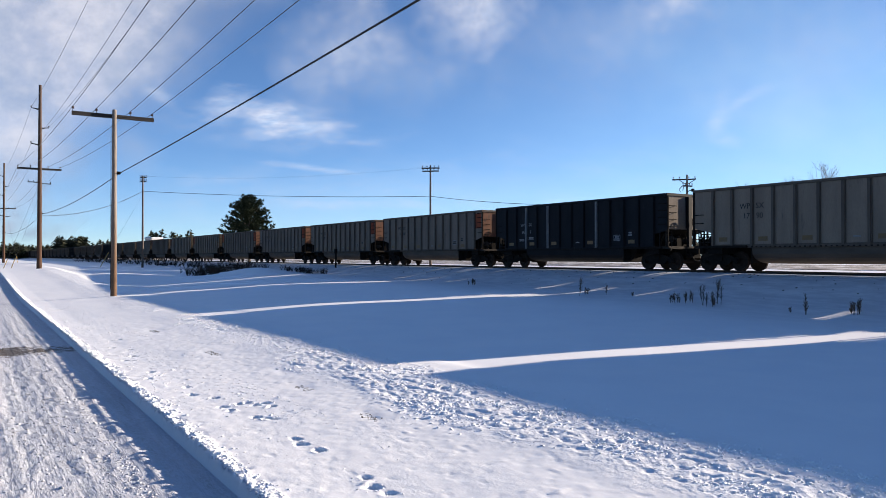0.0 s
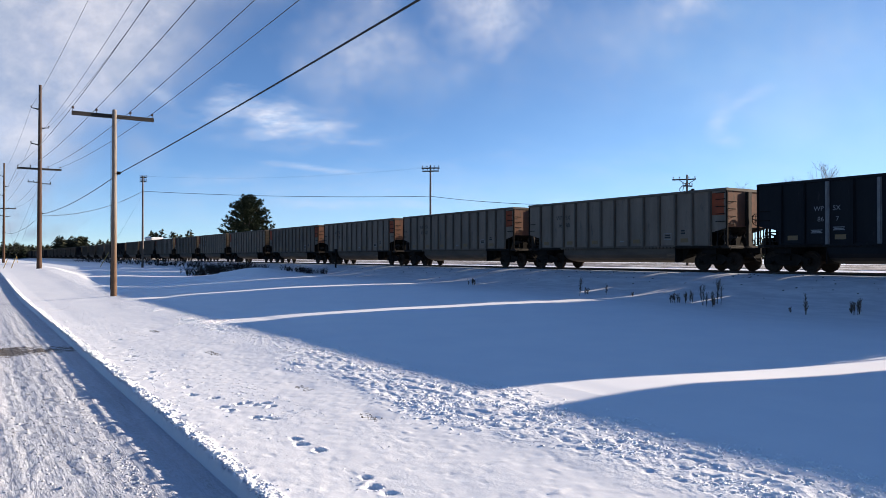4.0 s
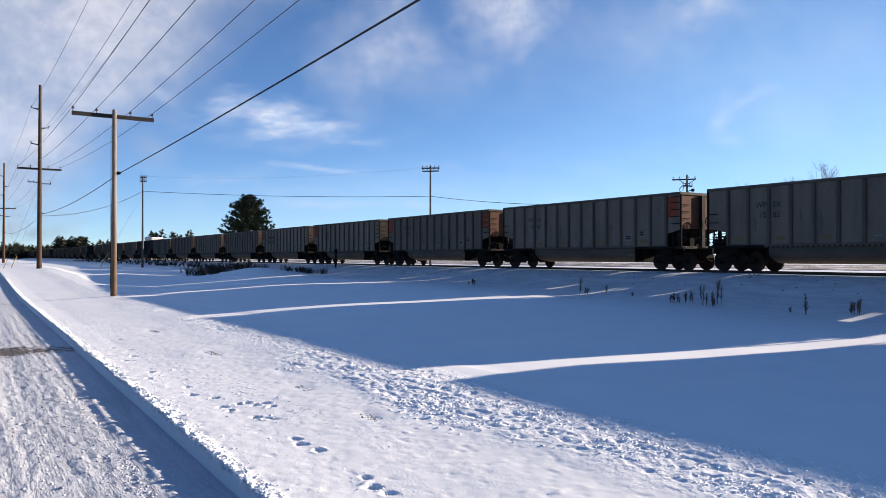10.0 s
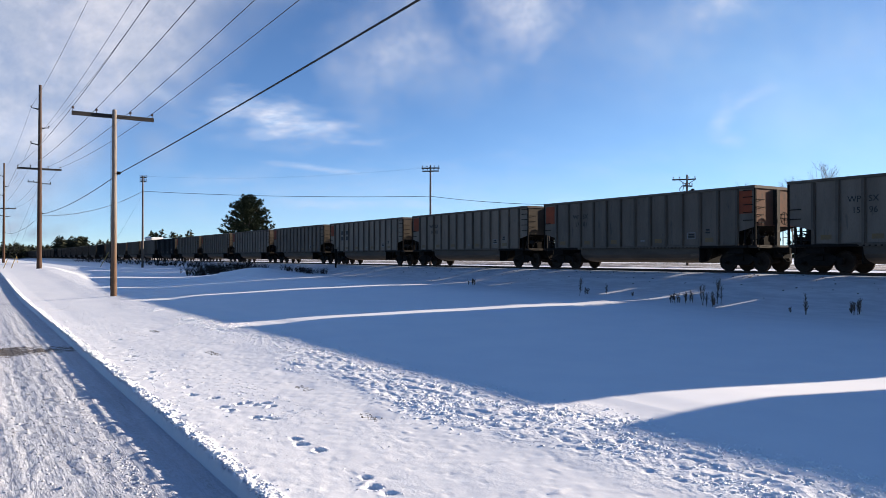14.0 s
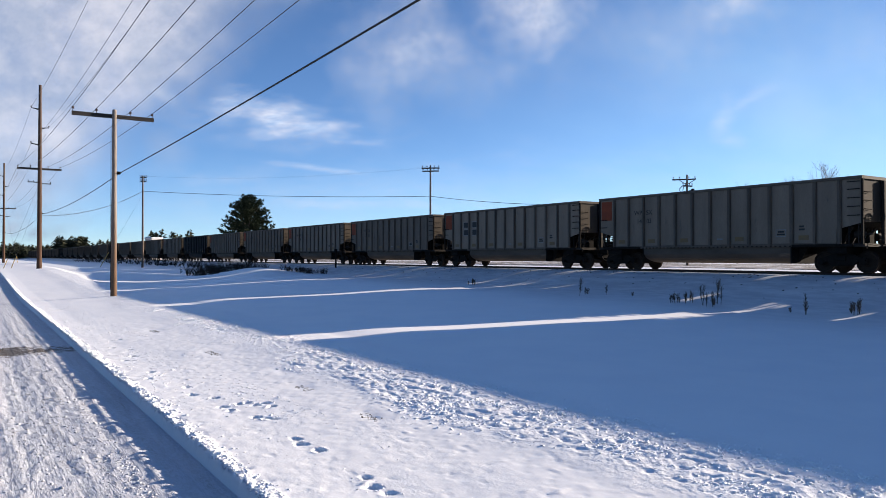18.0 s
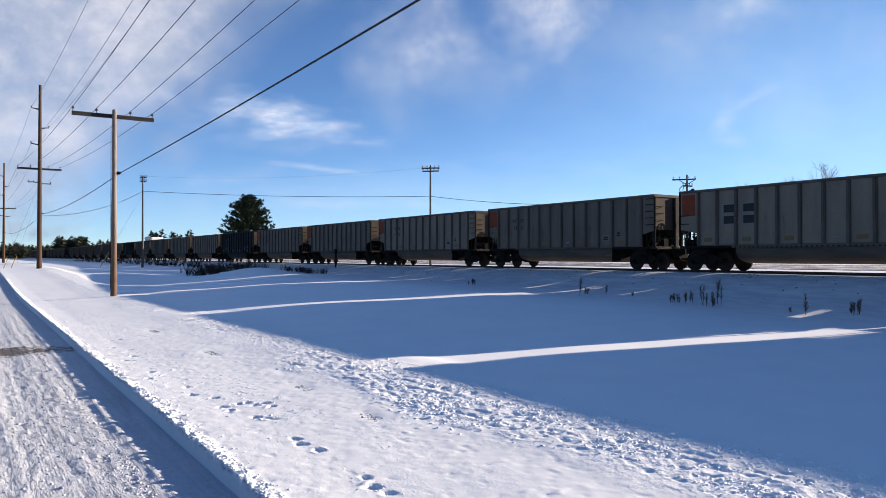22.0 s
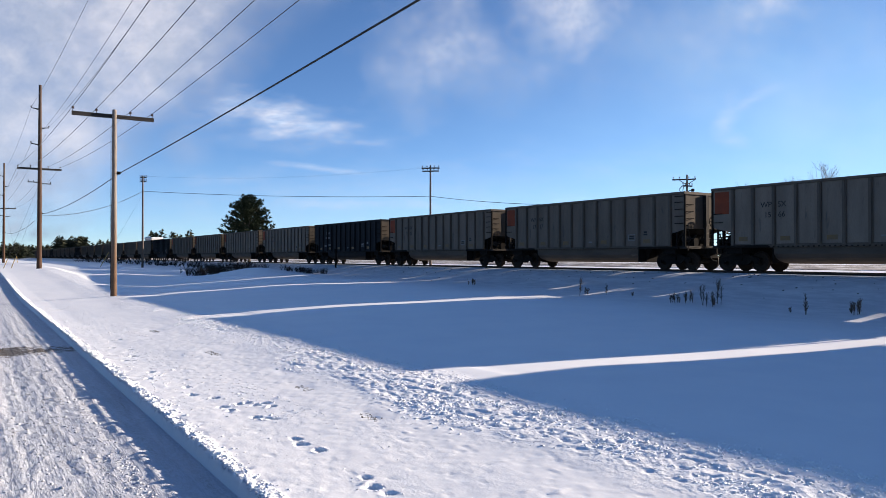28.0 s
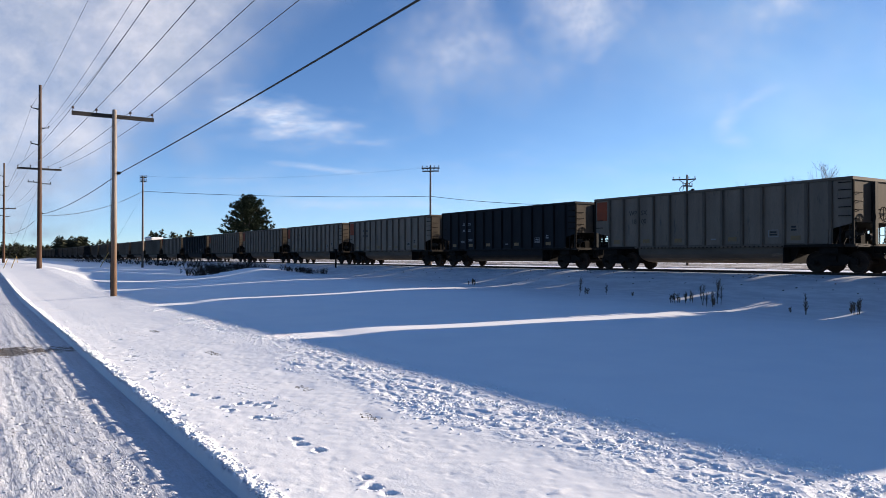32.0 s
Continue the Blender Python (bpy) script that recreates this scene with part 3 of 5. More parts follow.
def side_frame():
    """Cast truck side: a bow over both boxes with the spring nest in the middle."""
    s = Shape()
    top = [(-1.02, 0.36), (-1.02, 0.60), (-0.75, 0.66), (-0.35, 0.82), (0.35, 0.82), (0.75, 0.66), (1.02, 0.60), (1.02, 0.36), (0.82, 0.36), (0.66, 0.50), (0.42, 0.30), (-0.42, 0.30), (-0.66, 0.50), (-0.82, 0.36)]
    n = len(top)
    s.put([(x, -0.07, z) for x, z in top] + [(x, 0.07, z) for x, z in top],
          [tuple(range(n)), tuple(range(2 * n - 1, n - 1, -1))] + [(i, (i + 1) % n, n + (i + 1) % n, n + i) for i in range(n)])
    for x in (-0.89, 0.89):
        s.tube((x, -0.13, 0.457), (x, 0.05, 0.457), 0.11, None, 12)
    return s.mesh("side_frame", STEEL)


def springs():
    s = Shape()
    for x in (-0.2, 0.0, 0.2):
        s.lathe((x, 0, 0.33), (0, 0, 1), [(0.04 * k, 0.085 if k % 2 else 0.065) for k in range(9)], 10)
    return s.mesh("spring_nest", STEEL)


def end_wall(material):
    """The upright upper end."""
    return Shape().box((-0.02, 0, (2.1 + HIGH - 0.12) / 2), (0.04, 2 * HALF - 0.06, HIGH - 0.12 - 2.1)).mesh("end_sheet", material)


def slope_sheet():
    """The shelf that runs in below the upright end, and the bulkhead under it."""
    s = Shape()
    prof = [(0.0, 2.09), (-1.08, 1.83), (-1.08, BASE - 0.1), (-1.13, BASE - 0.1), (-1.13, 1.87), (0.0, 2.14)]
    w, n = HALF - 0.07, 6
    s.put([(x, -w, z) for x, z in prof] + [(x, w, z) for x, z in prof],
          [(i, (i + 1) % n, n + (i + 1) % n, n + i) for i in range(n)] + [(0, 5, 4, 1), (1, 4, 3, 2), (6, 7, 10, 11), (7, 8, 9, 10)])
    return s.mesh("slope_sheet", STEEL)


def grab(length, along):
    s = Shape()
    a, b = (-length / 2, 0, 0), (length / 2, 0, 0)
    s.tube((a[0], -0.07, 0), (b[0], -0.07, 0), 0.019, None, 6)
    for p in (a, b):
        s.tube((p[0], 0, 0), (p[0], -0.08, 0), 0.019, None, 6)
    return s.mesh("grab_iron", STEEL)


def platform():
    s = Shape().box((0, 0, 1.14), (1.35, 3.0, 0.1), 0.02)
    s.box((0.6, 0, 1.15), (0.14, 3.05, 0.14), 0.02)
    s.box((-0.35, 0, 1.02), (0.5, 2.7, 0.16), 0.03)
    for y in (-0.9, -0.3, 0.3, 0.9):
        s.tube((-0.55, y, 1.15), (-0.1, y, 2.0), 0.05, None, 6)
    return s.mesh("end_platform", DUSTY)


def air_reservoir():
    return Shape().lathe((0.1, 0.3, 1.5), (0, 1, 0), [(0, 0.08), (0.05, 0.17), (0.55, 0.17), (0.6, 0.08)], 12).mesh("air_reservoir", DUSTY)


def brake_valve():
    s = Shape().box((0.2, -0.45, 1.42), (0.3, 0.34, 0.46), 0.04)
    s.tube((0.2, -0.5, 1.45), (0.2, -1.1, 1.2), 0.03, None, 6)
    return s.mesh("brake_valve", STEEL)


def end_rail():
    """A hand rail on the platform: two stanchions, a top bar and a middle bar."""
    s = Shape()
    for y in (-0.22, 0.22):
        s.tube((0, y, 1.15), (0, y, 2.0), 0.025, None, 6)
    for z in (1.6, 1.99):
        s.tube((0, -0.22, z), (0, 0.22, z), 0.02, None, 6)
    return s.mesh("end_rail", DUSTY)


def hopper_end():
    """The dark sloping close of the tub towards the truck."""
    s = Shape()
    ring = [(4.16, 1.1), (4.64, 1.1), (4.48, 0.78), (4.3, 0.5), (4.16, 0.42)]
    n = len(ring)
    s.put([(x, -0.97, z) for x, z in ring] + [(x, -0.93, z) for x, z in ring],
          [tuple(range(n)), tuple(range(2 * n - 1, n - 1, -1))] + [(i, (i + 1) % n, n + (i + 1) % n, n + i) for i in range(n)])
    # dark cover plate added to keep the tub's end face from showing lit
    s.box((4.18, 0, 0.79), (0.05, 2.98, 0.8))
    return s.mesh("hopper_end", STEEL)


def rivets():
    s = Shape()
    for i in range(52):
        s.box((-5.9 + 0.23 * i, 0, 0), (0.07, 0.03, 0.05))
    return s.mesh("rivet_strip", STEEL)


def coupler():
    s = Shape().box((0.36, 0, 0.98), (0.76, 0.22, 0.28), 0.03)
    s.box((0.68, 0.05, 0.97), (0.22, 0.3, 0.3), 0.05)
    s.tube((0.5, -0.4, 0.9), (0.68, -0.28, 0.5), 0.03, None, 6)
    s.tube((0.68, -0.28, 0.5), (0.76, 0.05, 0.45), 0.03, None, 6)
    return s.mesh("coupler", STEEL)


def cross_rail():
    """Rods that a brakeman holds, across one half of the end, and a looser chain below."""
    s = Shape()
    s.tube((0.09, 0.25, 2.66), (0.09, 1.5, 2.62), 0.018, None, 6)
    for y0, z0, sag in ((0.3, 2.5, 0.16), (0.45, 2.22, 0.1)):
        pts = [(0.1, y0 + 1.1 * i / 6, z0 - 4 * sag * (i / 6) * (1 - i / 6) + 0.1 * (i / 6)) for i in range(7)]
        for p, q in zip(pts, pts[1:]):
            s.tube(p, q, 0.016, None, 5)
    for y in (0.35, 1.45):
        s.tube((0, y, 2.64), (0.1, y, 2.64), 0.018, None, 5)
    return s.mesh("cross_rail", STEEL)


def air_hose():
    """The rubber brake hose that hangs from the coupler."""
    s = Shape()
    pts = [(0.45, -0.35, 0.86), (0.58, -0.36, 0.62), (0.7, -0.3, 0.46), (0.8, -0.2, 0.42)]
    for p, q in zip(pts, pts[1:]):
        s.tube(p, q, 0.035, None, 8)
    s.box((0.3, 0, 0.72), (0.5, 0.5, 0.22), 0.04)
    return s.mesh("air_hose", STEEL)


def uncoupling_lever():
    """A bent rod from the corner to the coupler's head."""
    s = Shape()
    pts = [(0.12, -1.5, 1.0), (0.12, -1.42, 1.2), (0.14, -0.4, 1.12), (0.55, -0.2, 1.08)]
    for p, q in zip(pts, pts[1:]):
        s.tube(p, q, 0.02, None, 6)
    return s.mesh("uncoupling_lever", DUSTY)


def control_valve():
    s = Shape().box((0, 0, 1.5), (0.24, 0.3, 0.42), 0.05)
    s.lathe((-0.02, 0, 1.72), (0, 0, 1), [(0, 0.1), (0.06, 0.12), (0.12, 0.11), (0.16, 0.05)], 10)
    s.tube((-0.1, -0.05, 1.45), (-0.5, -0.1, 1.3), 0.025, None, 6)
    s.tube((-0.1, 0.05, 1.6), (-0.6, 0.2, 1.7), 0.025, None, 6)
    s.box((0, 0, 1.24), (0.1, 0.2, 0.14))
    return s.mesh("control_valve", STEEL)


def brake_pipe(y, z, x):
    """A bent pipe on the rear platform."""
    s = Shape()
    s.tube((0.05, y, z), (x, y, z), 0.024, None, 6)
    s.tube((x, y, z), (x, y + 0.5, z - 0.1), 0.024, None, 6)
    s.tube((0.05, y, z), (0.05, y + 0.3, 1.2), 0.024, None, 6)
    return s.mesh("brake_pipe", DUSTY)


def brake_cylinder():
    """Cylinder, push rod and angle bracket on the forward platform."""
    s = Shape().lathe((-0.1, -1.0, 1.60), (1, 0, 0), [(0, 0.1), (0.03, 0.15), (0.4, 0.15), (0.44, 0.08), (0.46, 0.03), (0.75, 0.03)], 12)
    s.tube((0.0, -0.55, 1.2), (0.45, -0.7, 1.75), 0.035, None, 6)
    s.box((0.2, -1.25, 1.2), (0.55, 0.25, 0.05))
    return s.mesh("brake_cylinder", DUSTY)


def brake_wheel():
    s = Shape()
    n = 14
    for i in range(n):
        a, b = 2 * math.pi * i / n, 2 * math.pi * (i + 1) / n
        s.tube((0, 0.28 * math.cos(a), 0.28 * math.sin(a)), (0, 0.28 * math.cos(b), 0.28 * math.sin(b)), 0.018, None, 5)
    for i in range(4):
        a = math.pi * i / 2
        s.tube((0, 0, 0), (0, 0.28 * math.cos(a), 0.28 * math.sin(a)), 0.015, None, 5)
    return s.mesh("brake_wheel", STEEL)


def lettering(text, size, material):
    """Writing laid on a car's near side, drawn with the built-in font."""
    cu = bpy.data.curves.new("lettering", "FONT")
    cu.body, cu.size, cu.extrude, cu.align_x, cu.align_y = text, size, 0.002, "CENTER", "CENTER"
    tmp = bpy.data.objects.new("lettering", cu)
    me = bpy.data.meshes.new_from_object(tmp)
    bpy.data.objects.remove(tmp)
    me.materials.clear()
    me.materials.append(material)
    return me


def bars(w, h, rows, material):
    """Unreadable writing: plain bars."""
    s = Shape()
    for r in range(rows):
        s.box((0, 0, (r - (rows - 1) / 2) * h * 1.6), (w * (1 - 0.18 * (r % 2)), 0.006, h))
    return s.mesh("stencil", material)


def frame_mark(w, h, material):
    s = Shape()
    for sx, sz, cx, cz in ((w, 0.03, 0, h / 2), (w, 0.03, 0, -h / 2), (0.03, h, -w / 2, 0), (0.03, h, w / 2, 0)):
        s.box((cx, 0, cz), (sx, 0.006, sz))
    return s.mesh("placard", material)


TRUCKS = []
FRESH = (0, 6, 7)


def truck(parent, x):
    t = part("truck", cached("bolster", lambda: Shape().box((0, 0, 0.62), (0.34, 2.3, 0.26), 0.05).box((0, 0, 0.86), (0.5, 0.7, 0.3), 0.05).mesh("truck", STEEL)), parent, pose(x, 0, 0))
    for y in (-1.0, 1.0):
        part("side_frame", cached("side_frame", side_frame), t, pose(0, y, 0))
        part("spring_nest", cached("springs", springs), t, pose(0, y, 0))
    for a in (-0.89, 0.89):
        TRUCKS.append((part("wheelset", cached("wheelset", wheelset), t, pose(a, 0, 0.457)), a))


def coal_car(k, dark=False, patch=False, rusty_end=False, marks="", squares=False):
    """A rotary coal gondola. Its origin is the middle of the car on top of the rail; x is the way it runs."""
    if dark:
        label = "black steel coal gondola with grey ribs and white stencils"
    elif patch:
        label = "dusty grey coal gondola with an orange end panel"
    elif rusty_end:
        label = "dusty grey coal gondola with a rust-orange end wall"
    else:
        label = "dusty grey ribbed coal gondola with dark lettering"
    car = thing("coal_gondola", pose(0, TRACK_Y, RAIL_TOP), label, "freight car", "coal cars of the train")
    skin, rib, belly = (BLACK, BLACK, BLACK) if dark else (LIGHT_GREY if k in FRESH else GREY, RIB, TUB)
    tint = "dark" if dark else ("fresh" if k in FRESH else "grey")
    for d in (-1, 1):
        part("side_sheet", cached(("side", tint), lambda: side_sheet(skin)), car, pose(0, d * (HALF - 0.05), 0))
        part("top_chord", cached(("chord", tint), lambda: Shape().box((0, 0, 0), (BODY + 0.06, 0.13, 0.13), 0.025).mesh("top_chord", rib)), car, pose(0, d * (HALF - 0.03), HIGH - 0.065))
        part("side_sill", cached(("sill", tint), lambda: Shape().box((0, 0, 0), (BODY - 2.1, 0.12, 0.16), 0.02).mesh("side_sill", rib)), car, pose(0, d * (HALF - 0.05), BASE - 0.02))
        for i in range(13):
            pale = k == 1 and d < 0 and i in (2, 4, 8)
            made = cached(("post", tint, pale), lambda: Shape().box((0, 0, (BASE + HIGH - 0.13) / 2), (0.17, 0.05, HIGH - 0.13 - BASE)).box((0, 0, (BASE + HIGH - 0.13) / 2), (0.09, 0.13, HIGH - 0.14 - BASE)).mesh("side_post", RIB_PALE if pale else rib))
            part("side_post", made, car, pose(-6.145 + 1.043 * i, d * (HALF + 0.005), 0))
    end_skin = RUST if rusty_end else (CREAM if k == 1 else PALE)
    for d in (-1, 1):
        turn = 0 if d > 0 else 180
        mat = end_skin if d > 0 else (skin if dark else PALE)
        part("end_sheet", cached(("end", mat.name), lambda: end_wall(mat)), car, pose(d * (BODY / 2 - 0.02), 0, 0, 0, 0, turn))
        part("slope_sheet", cached("slope", slope_sheet), car, pose(d * (BODY / 2 - 0.03), 0, 0, 0, 0, turn))
        part("end_chord", cached(("endchord", tint), lambda: Shape().box((0, 0, 0), (0.14, 3.1, 0.13), 0.0).mesh("end_chord", rib)), car, pose(d * (BODY / 2 - 0.04), 0, HIGH - 0.067))
        part("end_platform", cached("platform", platform), car, pose(d * (BODY / 2 - 0.62), 0, 0, 0, 0, turn))
        part("coupler", cached("coupler", coupler), car, pose(d * (BODY / 2 - 0.05), 0, 0, 0, 0, turn))
        part("air_reservoir", cached("reservoir", air_reservoir), car, pose(d * (BODY / 2 - 0.55), 0, 0, 0, 0, turn))
        part("brake_valve", cached("valve", brake_valve), car, pose(d * (BODY / 2 - 0.55), 0, 0, 0, 0, turn))
        for y in (-1.25, 1.1):
            part("end_rail", cached("end_rail", end_rail), car, pose(d * (BODY / 2 - 0.2), y, 0))
        part("end_stanchion", cached("stanchion", lambda: Shape().box((0, 0, 1.6), (0.06, 0.06, 0.95)).mesh("end_stanchion", STEEL)), car, pose(d * (BODY / 2 - 0.55), -HALF + 0.08, 0))
        part("hopper_end", cached("hopper_end", hopper_end), car, Matrix.Scale(d, 4, (1, 0, 0)))
        part("end_post", cached(("endpost", tint), lambda: Shape().box((0, 0, (1.2 + HIGH - 0.14) / 2), (0.13, 0.24, HIGH - 0.14 - 1.2)).box((-0.05, 0, 3.0), (0.04, 0.44, 1.7)).mesh("end_post", BLACK if dark else DUSTY)), car, pose(d * (BODY / 2 + 0.045), 0.05, 0, 0, 0, turn))
        for y in (-1, 1):
            post = STEEL
            part("corner_post", cached(("corner", post.name), lambda: Shape().box((0, 0, (1.2 + HIGH - 0.13) / 2), (0.08, 0.08, HIGH - 0.13 - 1.2), 0.0).mesh("corner_post", post)), car, pose(d * (BODY / 2 + 0.005), y * (HALF - 0.035), 0))
        heights = (3.72, 3.42, 3.07, 2.72, 2.36) if d > 0 else (2.71, 2.3)
        for z in heights:
            part("grab_iron", cached("grab", lambda: grab(0.46, 0)), car, pose(d * (BODY / 2 - 0.33), -HALF + 0.03, z))
            if k < 26 and z < 3.7:
                part("grab_iron", cached("grab", lambda: grab(0.46, 0)), car, pose(d * BODY / 2, -1.22, z - 0.12, 0, 0, 90 * d))
        part("cross_rail", cached("cross_rail", cross_rail), car, pose(d * BODY / 2, 0, 0, 0, 0, turn))
        part("air_hose", cached("air_hose", air_hose), car, pose(d * (BODY / 2), 0, 0, 0, 0, turn))
        part("uncoupling_lever", cached("lever", uncoupling_lever), car, pose(d * (BODY / 2), 0, 0, 0, 0, turn))
    for q in (0.3, 0.52):
        part("end_stanchion", cached("thin_stanchion", lambda: Shape().tube((0, 0, 1.15), (0, 0, 1.9), 0.025, None, 6).mesh("end_stanchion", DUSTY)), car, pose(-BODY / 2 + q, -HALF + 0.1, 0))
    part("control_valve", cached("control_valve", control_valve), car, pose(-BODY / 2 + 0.86, -1.2, 0))
    for y, z, x in ((-1.35, 1.38, 0.75), (-1.3, 1.62, 0.6), (-1.1, 1.78, 0.9)):
        part("brake_pipe", cached(("brake_pipe", z), lambda: brake_pipe(y, z, x)), car, pose(-BODY / 2, 0, 0))
    part("retainer_box", cached("retainer", lambda: Shape().box((0.3, -0.9, 1.32), (0.2, 0.25, 0.3), 0.03).mesh("retainer_box", DUSTY)), car, pose(-BODY / 2, 0, 0))
    # plain plate added to close the bright opening, in place of dark gear
    part("toe_plate", cached("toe_plate", lambda: Shape().box((0.2, -0.6, 1.37), (0.03, 1.7, 0.36)).mesh("toe_plate", DUSTY)), car, pose(-BODY / 2, 0, 0))
    part("air_reservoir", cached("big_reservoir", lambda: Shape().lathe((0.2, -0.75, 1.52), (0, 1, 0), [(0, 0.1), (0.06, 0.2), (0.8, 0.2), (0.86, 0.1)], 14).mesh("air_reservoir", DUSTY)), car, pose(-BODY / 2 + 0.35, 0, 0))
    part("brake_cylinder", cached("brake_cylinder", brake_cylinder), car, pose(BODY / 2 - 0.5, 0, 0))
    part("brake_wheel", cached("brake_wheel", brake_wheel), car, pose(BODY / 2 + 0.24, 0.3, 2.47))
    part("tub", cached(("tub", tint), lambda: tub(belly)), car)
    part("center_sill", cached("sill", lambda: Shape().box((0, 0, 0.98), (BODY + 0.2, 0.4, 0.36), 0.03).mesh("center_sill", STEEL)), car)
    part("rivet_strip", cached("rivets", rivets), car, pose(0, -HALF - 0.02, BASE - 0.06))["kind"] = "stuff"
    for x in (-6.17, 6.17):
        part("body_bolster", cached("body_bolster", lambda: Shape().box((0, 0, 1.0), (0.8, 2.9, 0.36), 0.03).mesh("body_bolster", STEEL)), car, pose(x, 0, 0))
        part("sill_plate", cached("sill_plate", lambda: Shape().box((0, 0, 1.15), (2.6, 0.1, 0.12), 0.02).mesh("sill_plate", STEEL)), car, pose(x - math.copysign(0.55, x), -HALF - 0.02, 0))
        truck(car, x)
    face = -HALF + 0.03
    if patch:
        part("end_panel", cached("patch", lambda: Shape().box((0, 0, 0), (0.78, 0.012, 1.05), 0.0).mesh("end_panel", ORANGE)), car, pose(-BODY / 2 + 0.52, face, 3.22), "orange painted panel")
    if rusty_end:
        part("end_panel", cached("patch", lambda: Shape().box((0, 0, 0), (0.78, 0.012, 1.05), 0.0).mesh("end_panel", ORANGE)), car, pose(BODY / 2 - 0.55, face, 3.2), "orange painted panel")
    ink = WHITE if dark else INK
    for x in (-5.62, -3.54, -1.45, 1.68, 4.81):
        part("reflector", cached("reflector", lambda: Shape().box((0, 0, 0), (0.46, 0.01, 0.2)).mesh("reflector", YELLOW)), car, pose(x, face, 1.5), "yellow reflective strip")
    part("placard", cached(("placard", ink.name), lambda: frame_mark(0.46, 0.3, WHITE)), car, pose(3.76, face, 1.72))
    part("stencil", cached(("st1", ink.name), lambda: bars(0.36, 0.07, 2, ink)), car, pose(3.76, face, 1.72))
    if dark:
        part("stencil", cached("st2", lambda: bars(0.5, 0.035, 3, WHITE)), car, pose(-4.55, face, 1.75))
        part("stencil", cached("st3", lambda: bars(0.5, 0.035, 3, WHITE)), car, pose(-3.6, face, 1.85))
    part("stencil", cached(("st4", ink.name), lambda: bars(0.3, 0.06, 1, WHITE)), car, pose(0.63, face, 1.52))
    part("stencil", cached(("st5", ink.name), lambda: bars(0.26, 0.08, 2, ink)), car, pose(4.72, face, 1.92))
    flat = Matrix.Rotation(radians(90), 4, "X")
    x0 = -4.06
    if squares:
        for dx in (-0.5, 0.55):
            for z in (2.95, 2.42):
                part("logo_plate", cached("logo", lambda: Shape().box((0, 0, 0), (0.55, 0.012, 0.36)).mesh("logo_plate", INK)), car, pose(x0 + dx + 0.1, face, z), "black stencilled block")
                part("logo_border", cached("logo_border", lambda: frame_mark(0.68, 0.44, WHITE)), car, pose(x0 + dx + 0.1, face, z))
    elif marks:
        size, drop = (0.28, 0.3) if dark else (0.35, 0.0)
        for text, dx, z in (("WP", -0.39, 3.0), ("SX", 0.37, 3.0), (marks[:2], -0.31, 2.55), (marks[2:], 0.36, 2.55)):
            part("lettering", cached(("text", text, ink.name), lambda: lettering(text, size, ink)), car, pose(x0 + dx, face - 0.004, z - drop) @ flat)
    else:
        for dx in (-0.32, 0.34):
            for z in (3.0, 2.55):
                part("stencil", cached(("st6", ink.name), lambda: bars(0.34, 0.06, 2, ink)), car, pose(x0 + dx, face, z))
    return car


NUMBERS = {0: "1790", 1: "86 7", 2: "1688", 3: "1582", 4: "1596", 5: "1781", 6: "1403", 8: "1423", 9: "1566", 10: "1717", 11: "1800"}
DARK = (1, 12, 17, 25, 31)
TRAIN = []
for k in range(-2, 38):
    TRAIN.append((k, coal_car(k, dark=k in DARK, patch=k >= 5 and k not in DARK,
                              rusty_end=k in (2, 3, 4, 5), marks=NUMBERS.get(k, ""), squares=k == 7)))


# small surges of the train about its steady pull: seconds, metres
SURGE = [(0, -0.03), (3, 0.05), (6, 0.025), (9, -0.01), (12, -0.05), (14, -0.015), (17, 0.01), (19, 0.01), (21, -0.06), (23, 0.19), (25, 0.07), (28, -0.08), (30, 0.06), (32, -0.04)]


def rolled(t):
    """Metres that the train has gone by the time t."""
    surge = SURGE[-1][1]
    for (t0, a), (t1, b) in zip(SURGE, SURGE[1:]):
        if t0 <= t < t1:
            q = (t - t0) / (t1 - t0)
            surge = a + (b - a) * q * q * (3 - 2 * q)
            break
    return PITCH * (0.302709 * t - 5.48e-5 * t ** 2 + 2.9e-5 * t ** 3) + surge


def car_x(k):
    """The middle of car k at the start."""
    return -23.72 - PITCH * k + BODY / 2


# ---- poles and wires ----
def shaft(height, r0, r1, seed, wood=POLE):
    s, n = Shape(), 14
    rings = [(-0.8, r0 * 1.02)] + [(height * q / 8, r0 + (r1 - r0) * q / 8 + 0.006 * math.sin(seed + q * 2.1)) for q in range(9)] + [(height + 0.03, r1 * 0.7)]
    s.lathe((0, 0, 0), (0, 0, 1), rings, n)
    return s.mesh("shaft", wood, True)


def insulator():
    s = Shape().tube((0, 0, 0), (0, 0, 0.16), 0.018, None, 6)
    s.lathe((0, 0, 0.12), (0, 0, 1), [(0, 0.05), (0.03, 0.09), (0.06, 0.05), (0.09, 0.08), (0.13, 0.045), (0.16, 0.03)], 10)
    return s.mesh("insulator", PORCELAIN)


def arm_mesh(length, thick, deep):
    return Shape().box((0, 0, 0), (thick, length, deep), 0.02).mesh("crossarm", ARM)


